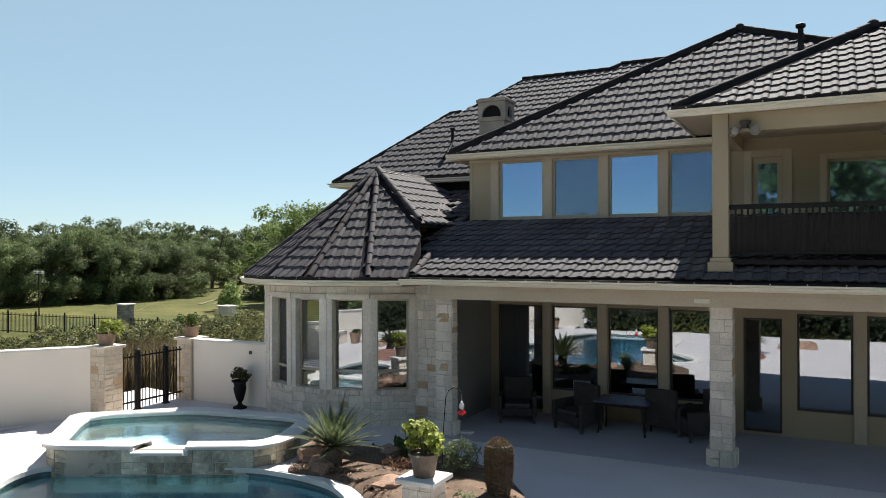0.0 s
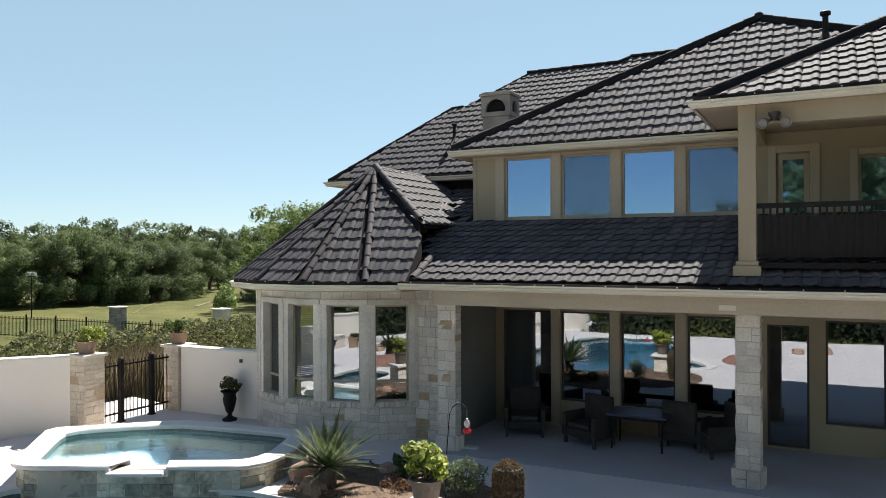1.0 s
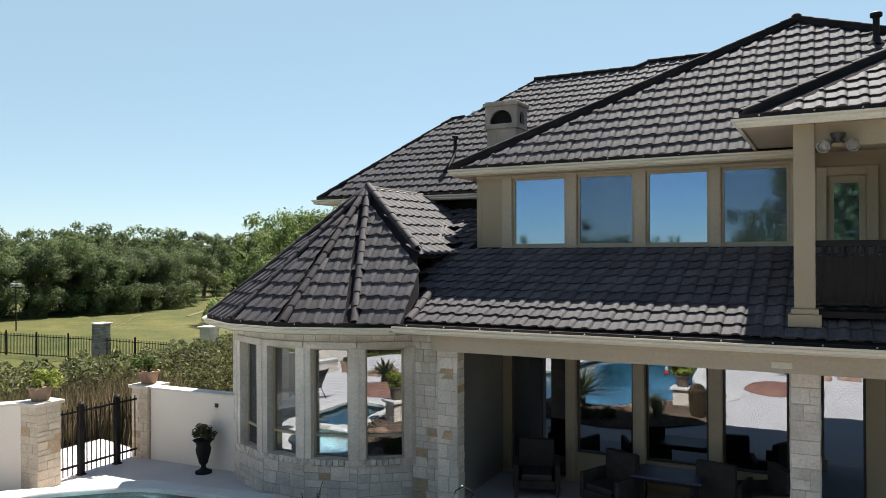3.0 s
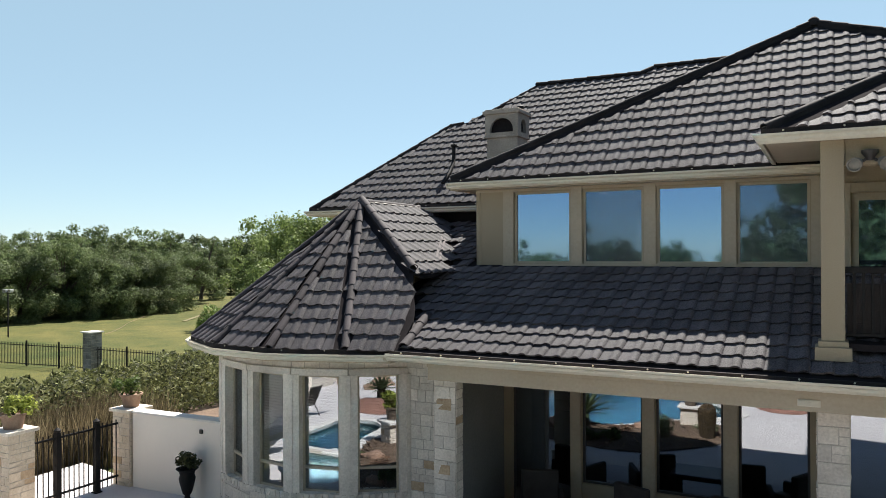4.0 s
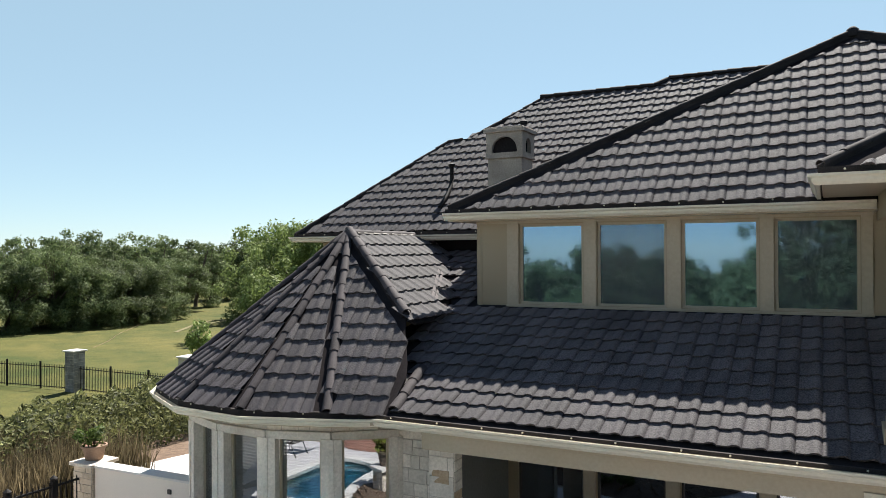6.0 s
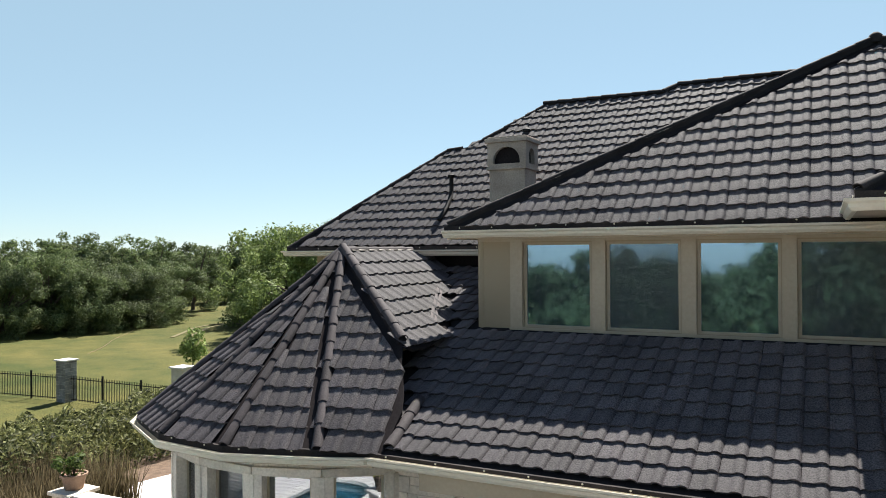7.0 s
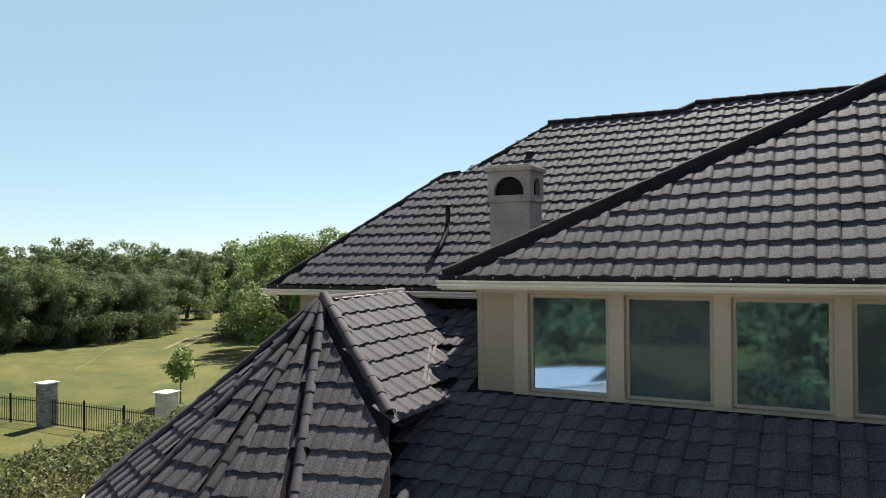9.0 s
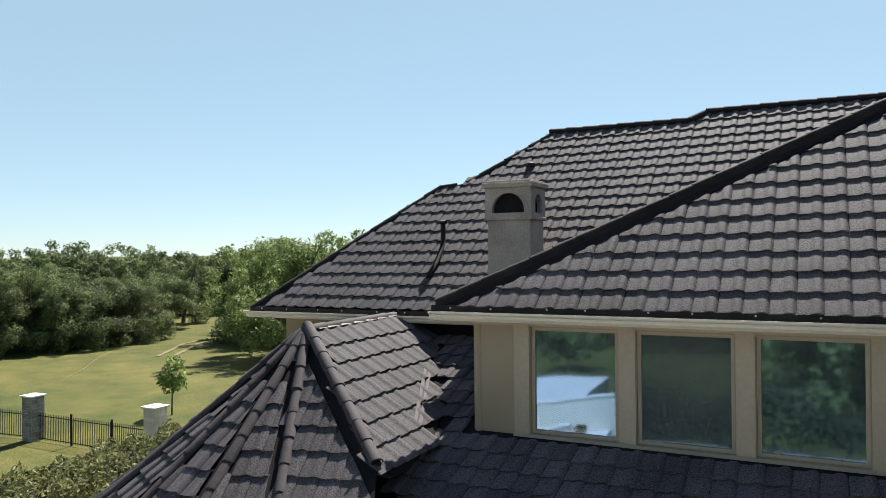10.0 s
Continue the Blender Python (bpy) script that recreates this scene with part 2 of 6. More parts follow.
def boxes(*pairs, bevel=0.0):
    bm = bmesh.new()
    for a, b in pairs:
        box(bm, a, b, bevel)
    return bm


def prism(points, z0, z1, bm=None):
    """A closed outline in plan, raised from z0 to z1."""
    bm = bm or bmesh.new()
    lo, hi = [bm.verts.new((x, y, z0)) for x, y in points], [bm.verts.new((x, y, z1)) for x, y in points]
    n = len(points)
    for i in range(n):
        j = (i + 1) % n
        bm.faces.new((lo[i], lo[j], hi[j], hi[i]))
    bm.faces.new(hi)
    bm.faces.new(lo[::-1])
    bmesh.ops.recalc_face_normals(bm, faces=bm.faces)
    return bm


def slab(points, thick, bm=None):
    """A flat polygon in space with a thickness below it."""
    bm = bm or bmesh.new()
    p = [Vector(q) for q in points]
    nrm = (p[1] - p[0]).cross(p[2] - p[0]).normalized()
    if nrm.z < 0:
        nrm = -nrm
    hi, lo = [bm.verts.new(q) for q in p], [bm.verts.new(q - nrm * thick) for q in p]
    n = len(p)
    for i in range(n):
        j = (i + 1) % n
        bm.faces.new((lo[i], lo[j], hi[j], hi[i]))
    bm.faces.new(hi)
    bm.faces.new(lo[::-1])
    bmesh.ops.recalc_face_normals(bm, faces=bm.faces)
    return bm


def tube(points, radius, sides=8, bm=None, taper=None):
    bm = bm or bmesh.new()
    p = [Vector(q) for q in points]
    rings = []
    for i, q in enumerate(p):
        d = (p[min(i + 1, len(p) - 1)] - p[max(i - 1, 0)]).normalized()
        side = d.cross(Vector((0, 0, 1)) if abs(d.z) < 0.95 else Vector((1, 0, 0))).normalized()
        up = side.cross(d)
        r = radius if taper is None else radius + (taper - radius) * i / (len(p) - 1)
        rings.append([bm.verts.new(q + r * (math.cos(a) * side + math.sin(a) * up)) for a in (2 * math.pi * k / sides for k in range(sides))])
    for a, b in zip(rings, rings[1:]):
        for k in range(sides):
            bm.faces.new((a[k], a[(k + 1) % sides], b[(k + 1) % sides], b[k]))
    bm.faces.new(rings[0][::-1])
    bm.faces.new(rings[-1])
    return bm


def lathe(profile, sides=20, bm=None, centre=(0, 0, 0)):
    bm = bm or bmesh.new()
    cx, cy, cz = centre
    rings = [[bm.verts.new((cx + r * math.cos(2 * math.pi * k / sides), cy + r * math.sin(2 * math.pi * k / sides), cz + z)) for k in range(sides)] for r, z in profile]
    for a, b in zip(rings, rings[1:]):
        for k in range(sides):
            bm.faces.new((a[k], a[(k + 1) % sides], b[(k + 1) % sides], b[k]))
    bm.faces.new(rings[0][::-1])
    bm.faces.new(rings[-1])
    bmesh.ops.recalc_face_normals(bm, faces=bm.faces)
    return bm


def sweep(path, profile, bm=None, closed=False):
    """A profile (out, up) carried along a level path, mitred at its corners; 'out' is to the path's right."""
    bm = bm or bmesh.new()
    p = [Vector(q) for q in path]
    rings = []
    for i, q in enumerate(p):
        d0 = (q - p[i - 1]).normalized() if i else (p[1] - q).normalized()
        d1 = (p[i + 1] - q).normalized() if i + 1 < len(p) else (q - p[i - 1]).normalized()
        n0, n1 = Vector((d0.y, -d0.x, 0)).normalized(), Vector((d1.y, -d1.x, 0)).normalized()
        n = (n0 + n1).normalized()
        n = n / max(0.4, n.dot(n0))
        rings.append([bm.verts.new(q + n * o + Vector((0, 0, u))) for o, u in profile])
    k = len(profile)
    for a, b in zip(rings, rings[1:]):
        for i in range(k):
            bm.faces.new((a[i], a[(i + 1) % k], b[(i + 1) % k], b[i]))
    bm.faces.new(rings[0][::-1])
    bm.faces.new(rings[-1])
    bmesh.ops.recalc_face_normals(bm, faces=bm.faces)
    return bm


def inside(u, v, poly):
    hit, n = False, len(poly)
    for i in range(n):
        (x1, y1), (x2, y2) = poly[i], poly[i - 1]
        if (y1 > v) != (y2 > v) and u < (x2 - x1) * (v - y1) / (y2 - y1) + x1:
            hit = not hit
    return hit


# ---------- the plan: walls, floor, ground ----------
# Window wall of the upper storey along x at y = 0; patio floor at z = 0.
LAWN = -1.1


def ground_height(x, y):
    d = math.hypot(x + 1, y + 4)
    s = min(1.0, max(0.0, (d - 12.0) / 10.0))
    s = s * s * (3 - 2 * s)
    near = -0.45
    if -9.25 < x < 15.9 and -19.9 < y < -2.1 or -5.4 < x < 12.5 and -2.2 < y < 8:
        return -2.0
    fall = 0.028 * max(0.0, -25.0 - y)          # the land falls away behind the pool terrace
    return near - fall + (LAWN - near) * s + 0.15 * s * math.sin(x * 0.11 + 1.3) * math.cos(y * 0.09)


def ground():
    bm = bmesh.new()
    steps = [-2500, -900, -420, -250, -170, -130] + list(range(-110, 61, 3)) + [75, 100, 150, 300, 900, 2500]
    xs, ys = sorted(steps + [-9.3, -9.2, 15.8, 15.95]), sorted(steps + [-20.0, -19.8, -2.2, -2.0])
    grid = [[bm.verts.new((x, y, ground_height(x, y))) for y in ys] for x in xs]
    for i in range(len(xs) - 1):
        for j in range(len(ys) - 1):
            bm.faces.new((grid[i][j], grid[i + 1][j], grid[i + 1][j + 1], grid[i][j + 1]))
    m, t, b = material("mown_grass", (0.1, 0.12, 0.03), 0.9, 0, 0.2)
    n, l = t.nodes, t.links
    co = n.new("ShaderNodeNewGeometry")
    big, mid, fine = (n.new("ShaderNodeTexNoise") for _ in range(3))
    for k, s in ((big, 0.06), (mid, 0.5), (fine, 14.0)):
        k.inputs["Scale"].default_value, k.inputs["Detail"].default_value = s, 6
        l.new(co.outputs["Position"], k.inputs["Vector"])
    r1, r2 = n.new("ShaderNodeValToRGB"), n.new("ShaderNodeValToRGB")
    for r, a, c in ((r1, (0.044, 0.062, 0.012), (0.130, 0.116, 0.034)), (r2, (0.55, 0.6, 0.5), (1.25, 1.2, 1.1))):
        r.color_ramp.elements[0].position, r.color_ramp.elements[1].position = 0.36, 0.66
        r.color_ramp.elements[0].color, r.color_ramp.elements[1].color = (*a, 1), (*c, 1)
    mixed, mul = n.new("ShaderNodeMix"), n.new("ShaderNodeMix")
    mixed.inputs[0].default_value = 0.5
    l.new(big.outputs[0], mixed.inputs[2])
    l.new(mid.outputs[0], mixed.inputs[3])
    l.new(mixed.outputs[0], r1.inputs[0])
    l.new(fine.outputs[0], r2.inputs[0])
    mul.data_type, mul.blend_type = "RGBA", "MULTIPLY"
    mul.inputs[0].default_value = 1.0
    l.new(r1.outputs[0], mul.inputs[6])
    l.new(r2.outputs[0], mul.inputs[7])
    l.new(mul.outputs[2], b.inputs["Base Color"])
    bp = n.new("ShaderNodeBump")
    bp.inputs["Strength"].default_value, bp.inputs["Distance"].default_value = 0.6, 0.08
    l.new(fine.outputs[0], bp.inputs["Height"])
    l.new(bp.outputs[0], b.inputs["Normal"])
    structure("ground", bm, m, "wide mown lawn with dry yellowish patches", "lawn", 60)


ground()


def floor_height(x):
    return min(0.0, 0.004 * (x + 1.0))


# ---------- roofs ----------
PITCH, COURSE = 0.286, 0.368          # width of one wave, height of one course along the slope
TILE_MESHES = {}


def tile_mesh(pitch=PITCH, course=COURSE):
    """One wave of stone-coated steel tile: u along the eave, v up the slope, w off the slope. A flat pan, then a barrel."""
    if (pitch, course) in TILE_MESHES:
        return TILE_MESHES[pitch, course]
    bm = bmesh.new()
    us = [0.0, 0.045, 0.10, 0.30, 0.46, 0.53, 0.60, 0.70, 0.80, 0.89, 0.95, 1.0]
    hs = [-0.011, -0.003, 0.0, 0.0005, 0.002, 0.009, 0.021, 0.028, 0.029, 0.022, 0.008, -0.010]
    rows = []
    for v, base in ((-0.014, 0.046), (0.02, 0.0465), (course + 0.02, 0.010)):
        rows.append([bm.verts.new((u * pitch, v, base + h)) for u, h in zip(us, hs)])
    lip = [bm.verts.new((u * pitch, 0.010, 0.006 + 0.8 * h)) for u, h in zip(us, hs)]
    foot = [bm.verts.new((u * pitch, 0.045, 0.002 + 0.3 * max(0, h))) for u, h in zip(us, hs)]
    for a, b in zip([foot, lip] + rows, [lip] + rows):
        for i in range(len(us) - 1):
            bm.faces.new((a[i], a[i + 1], b[i + 1], b[i]))
    me = mesh_of("roof_tile", bm, TILE)
    smooth(me, 40)
    TILE_MESHES[pitch, course] = me
    return me


def cap_mesh(mat, r=0.105, length=0.40):
    """One barrel cap for hips and ridges, lying along x, lapped over the next."""
    bm = bmesh.new()
    rows = []
    for x, k in ((0.0, 1.12), (0.03, 1.15), (length, 0.96)):
        rows.append([bm.verts.new((x, r * k * math.cos(a), r * k * math.sin(a) * 0.85)) for a in (math.pi * i / 8 for i in range(9))])
    rim = [bm.verts.new((0.0, 0.9 * r * math.cos(a), 0.9 * r * math.sin(a) * 0.8)) for a in (math.pi * i / 8 for i in range(9))]
    for a, b in zip([rim] + rows, rows):
        for i in range(8):
            bm.faces.new((a[i], b[i], b[i + 1], a[i + 1]))
    bmesh.ops.recalc_face_normals(bm, faces=bm.faces)
    me = mesh_of("ridge_cap", bm, mat)
    smooth(me, 60)
    return me


CAP_ME, BARREL_ME = cap_mesh(CAP), cap_mesh(BARREL)
rng = random.Random(7)


def slope_frame(p0, along, up):
    """Matrix of a roof slope: u along the eave, v up the slope, w the outward normal."""
    u = Vector(along).normalized()
    v = (Vector(up) - u * Vector(up).dot(u)).normalized()
    w = u.cross(v)
    return Matrix((( u.x, v.x, w.x, p0[0]), (u.y, v.y, w.y, p0[1]), (u.z, v.z, w.z, p0[2]), (0, 0, 0, 1)))


def lay_tiles(roof, m, poly, shift=0.0, most=300, prefer=None, first=0, cuts=(), course=COURSE, pitch=PITCH, start=0.0):
    """Tiles over the part of a slope inside poly (u, v); the nearest ones are pieces, the rest one joined part."""
    tile = tile_mesh(pitch, course)
    us, vs = [p[0] for p in poly], [p[1] for p in poly]
    spots, cut_spots = [], set()
    beyond = lambda cut, u, v: (u - cut[0]) * cut[2] + (v - cut[1]) * cut[3]
    for r in range(first, int((max(vs)) / course) + 1):
        v = r * course + start
        k0 = int(math.floor((min(us) - shift) / pitch)) - 1
        for k in range(k0, int((max(us) - shift) / pitch) + 2):
            u = k * pitch + shift
            if not inside(u + pitch / 2, v + course * 0.45, poly):
                continue
            held = [min(beyond(cut, u + du, v + dv) for cut in cuts) if cuts else 1.0 for du in (0, pitch) for dv in (0, course)]
            if max(held) > 0.03:
                spots.append((u, v))
                if min(held) < 0:
                    cut_spots.add((u, v))
    if prefer and len(spots) > most:
        spots.sort(key=prefer)
    rest = bmesh.new()
    for i, (u, v) in enumerate(spots):
        mm = m @ pose(u + rng.uniform(-0.004, 0.004), v + rng.uniform(-0.006, 0.006), rng.uniform(0, 0.003), rng.uniform(-0.4, 0.4), rng.uniform(-0.35, 0.35), rng.uniform(-0.35, 0.35))
        if i < most:
            me = tile
            if (u, v) in cut_spots:
                # a tile sawn off along the hip
                bm = bmesh.new()
                bm.from_mesh(tile)
                for cut in cuts:
                    bmesh.ops.bisect_plane(bm, geom=bm.verts[:] + bm.edges[:] + bm.faces[:], plane_co=(cut[0] - u, cut[1] - v, 0), plane_no=(-cut[2], -cut[3], 0), clear_outer=True)
                if not bm.faces:
                    bm.free()
                    continue
                me = mesh_of("sawn_roof_tile", bm, TILE)
                smooth(me, 50)
            ob = new("roof_tile", me)
            ob.parent = roof
            ob.matrix_basis = mm
        else:
            before = len(rest.verts)
            rest.from_mesh(tile)
            rest.verts.ensure_lookup_table()
            bmesh.ops.transform(rest, matrix=mm, verts=rest.verts[before:])
    if len(rest.verts):
        ob = part("roof_tiles", rest, TILE, roof, "", None, 50)
        tagged(ob, kind="stuff")
    else:
        rest.free()
    return len(spots)


def lay_caps(roof, a, b, lift=0.055, scale=1.0, board=0.05, step=0.36):
    """A line of lapped barrel caps from the low end a to the high end b."""
    a, b = Vector(a), Vector(b)
    d = (b - a).normalized()
    side = Vector((-d.y, d.x, 0)).normalized()
    up = d.cross(side)
    bm = bmesh.new()
    L = (b - a).length
    frame_m = Matrix(((d.x, side.x, up.x, a.x), (d.y, side.y, up.y, a.y), (d.z, side.z, up.z, a.z), (0, 0, 0, 1)))
    box(bm, (-0.01, -0.055 * scale - 0.02, -0.06), (L, 0.055 * scale + 0.02, lift + board), 0, frame_m)
    part("hip_board", bm, CAP if board > 0.05 else DECK, roof)
    n = max(1, int((b - a).length / step))
    for i in range(n):
        p = a + d * (i * (b - a).length / n) + up * (lift + (board if board > 0.05 else 0.0) + rng.uniform(-0.004, 0.004))
        m = Matrix(((d.x, side.x, up.x, p.x), (d.y, side.y, up.y, p.y), (d.z, side.z, up.z, p.z), (0, 0, 0, 1)))
        # shade-darkened caps on the large hips, lighter ones on sunlit bay hips
        ob = new("ridge_cap", CAP_ME if board >= 0.05 else BARREL_ME)
        ob.parent = roof
        ob.matrix_basis = m @ pose(0, 0, 0, rng.uniform(-1.5, 1.5), rng.uniform(-0.6, 0.6), rng.uniform(-0.6, 0.6)) @ Matrix.Diagonal((1.05, scale, scale, 1))


def gutter(path, name="gutter", label="cream painted metal gutter along the eave", screws=0.66, drop=0.045):
    """Ogee gutter: the path is its back top edge, 'out' lies to the right of the way."""
    prof = [(0, 0), (0, -0.13), (0.05, -0.13), (0.085, -0.09), (0.085, -0.055), (0.125, -0.03), (0.125, 0.0), (0.112, 0.0), (0.112, -0.022), (0.07, -0.05), (0.015, -0.11), (0.012, 0.0)]
    path = [Vector(p) for p in path]
    trim = structure("eave_trim", sweep(path, [(-0.03, -drop - 0.015), (0.02, -drop - 0.015), (0.02, 0.035), (-0.03, 0.035)]), CAP, "dark metal drip trim under the lowest tiles", "trim")
    for a, b in zip(path, path[1:]):
        d = (b - a).normalized()
        for k in range(int((b - a).length / screws)):
            p = a + d * (screws * (k + 0.5 + rng.uniform(-0.12, 0.12))) + Vector((d.y, -d.x, 0)) * 0.021
            ob = new("screw", SCREW_ME)
            ob.parent = trim
            ob.matrix_basis = Matrix.Translation(p + Vector((0, 0, rng.uniform(-0.4 * drop, 0.0) + 0.015))) @ Vector((d.y, -d.x, 0)).to_track_quat("Z", "Y").to_matrix().to_4x4()
    return structure(name, sweep([p - Vector((0, 0, drop)) for p in path], prof), GUTTER, label, "gutter")


SCREW_ME = mesh_of("screw", lathe([(0.014, 0.0), (0.014, 0.006), (0.008, 0.012), (0.0, 0.013)], 8), GUTTER)


# main roof over the window wall: front slope and left hip slope
EAVE_Z, EAVE_Y, EAVE_X = 6.70, -0.36, -1.32
PEAK = Vector((5.54, 3.62, 10.08))
RIGHT_HIP = Vector((13.9, EAVE_Y, EAVE_Z))
MAIN_SLOPE = (PEAK.z - EAVE_Z) / (PEAK.y - EAVE_Y)


def roof_main():
    a = Vector((EAVE_X, EAVE_Y, EAVE_Z))
    back = Vector((EAVE_X, 9.6, EAVE_Z))
    far = Vector((PEAK.x, 9.6, PEAK.z))
    bm = slab([a, RIGHT_HIP, PEAK], 0.10)
    slab([PEAK, RIGHT_HIP, (RIGHT_HIP.x, 9.6, EAVE_Z), far], 0.10, bm)
    slab([a, PEAK, far, back], 0.10, bm)
    roof = structure("roof_main", bm, DECK, "hipped roof clad in grey-brown stone-coated metal tiles", "roof")
    m = slope_frame(a + Vector((0, 0, 0.004)), (1, 0, 0), (0, 1, MAIN_SLOPE))
    run = math.hypot(PEAK.y - EAVE_Y, PEAK.z - EAVE_Z)
    wide = PEAK.x - EAVE_X
    poly = [(-0.5, -0.1), (14.9, -0.1), (wide + 0.12, run - 0.05), (wide - 0.5, run - 0.05)]
    hip, far_hip = math.hypot(run, wide), math.hypot(run, RIGHT_HIP.x - PEAK.x)
    lay_tiles(roof, m, poly, 0.1, 300, lambda s: s[0] - 1.05 * s[1], 0, [(0.40, 0.0, run / hip, -wide / hip), (RIGHT_HIP.x - a.x - 0.4, 0.0, -run / far_hip, -(RIGHT_HIP.x - PEAK.x) / far_hip)], 0.370)
    lay_caps(roof, a + Vector((0.05, 0.03, 0)), PEAK, 0.0, 0.62, 0.065)
    lay_caps(roof, RIGHT_HIP, PEAK, 0.0, 0.62, 0.065)
    part("finial", lathe([(0.13, -0.05), (0.14, 0.02), (0.11, 0.10), (0.05, 0.15), (0.0, 0.16)], 14, None, tuple(PEAK + Vector((0, 0, 0.02)))), CAP, roof, "", None, 40)
    # folded flashing strip beside the hip caps, its dark width painting the hip's shadow
    part("hip_flashing", slab([a + Vector((0.02, 0, 0.012)), a + Vector((0.50, 0, 0.012)), PEAK + Vector((0.12, -0.02, 0.012)), PEAK + Vector((0.0, 0, 0.012))], 0.006), DECK, roof, "dark metal hip flashing, widened as hip shadow")
    lay_caps(roof, (5.54, 9.6, 10.08), PEAK, 0.05, 0.9)
    return roof


roof_main()
gutter([(EAVE_X - 0.03, EAVE_Y, EAVE_Z), (5.72, EAVE_Y, EAVE_Z)])

# back roof behind it
BACK_Y, BACK_Z, BACK_SLOPE = 2.17, 6.37, 0.757


def back_point(x, y):
    return Vector((x, y, BACK_Z + BACK_SLOPE * (y - BACK_Y)))


def roof_back():
    outline = [(-6.88, 2.17), (9.0, 2.17), (9.0, 7.56), (1.35, 7.56), (1.05, 7.30), (-2.06, 7.30), (-3.33, 5.88), (-3.65, 5.66), (-4.27, 5.54)]
    roof = structure("roof_back", slab([back_point(*p) for p in outline], 0.1), DECK, "tall back roof clad in grey-brown stone-coated metal tiles", "roof")
    bm = slab([back_point(-6.88, 2.17), back_point(-4.27, 5.54), (-4.27, 9, 8.92), (-6.88, 12, 6.37)], 0.1)
    slab([back_point(-3.65, 5.66), back_point(-2.06, 7.3), (-2.06, 9.0, 10.20), (-4.2, 11, 8.9)], 0.1, bm)
    part("side_slope", bm, DECK, roof)
    m = slope_frame(back_point(-6.88, 2.17) + Vector((0, 0, 0.004)), (1, 0, 0), (0, 1, BACK_SLOPE))
    k = math.hypot(1, BACK_SLOPE)
    poly = [(x + 6.88, (y - 2.17) * k) for x, y in outline]
    poly[0] = (0.15, -0.1)
    poly[1] = (poly[1][0], -0.1)
    lay_tiles(roof, m, poly, 0.05, 300, lambda s: s[0] + s[1] * 0.6, course=0.354, start=0.05)
    lay_caps(roof, back_point(-6.86, 2.17), back_point(-4.25, 5.54), -0.05, 0.62, 0.06)
    lay_caps(roof, back_point(-4.22, 5.52), back_point(-3.66, 5.63), -0.03, 0.7, 0.06)
    lay_caps(roof, back_point(-3.58, 5.68), back_point(-2.06, 7.30), -0.05, 0.62, 0.06)
    lay_caps(roof, back_point(-2.15, 7.30), back_point(1.05, 7.30), 0.03)
    lay_caps(roof, back_point(1.05, 7.30), back_point(1.38, 7.57), 0.03)
    lay_caps(roof, back_point(1.35, 7.57), back_point(9.0, 7.57), 0.03)
    return roof


roof_back()
gutter([(-0.9, BACK_Y, BACK_Z), (-6.88, BACK_Y, BACK_Z), (-6.88, 9.0, BACK_Z)][::-1])

# round bay: many-sided roof with a short ridge running back
BAY = Vector((-3.36, -0.55, 0))
BAY_R, BAY_EAVE, APEX = 3.62, 3.50, Vector((-3.40, -0.55, 6.315))
ANGLES = [-36, -62, -84.5, -107, -131, -155, -180]


def bay_corner(deg, r=BAY_R, z=BAY_EAVE):
    a = radians(deg)
    return Vector((BAY.x + r * math.cos(a), BAY.y + r * math.sin(a), z))


SIDE_SLOPE = 0.70


def side_point(x, y, lift=0.0):
    return Vector((x, y, APEX.z - SIDE_SLOPE * (x - APEX.x) + lift))


def hip_cuts(w, rise, gap=0.19):
    """Saw lines of a triangular facet: close to the hip on the one side, short of it on the other."""
    n = math.hypot(rise, w / 2)
    return [(0.0, 0.0, rise / n, -w / 2 / n), (w - gap, 0.0, -rise / n, -w / 2 / n)]


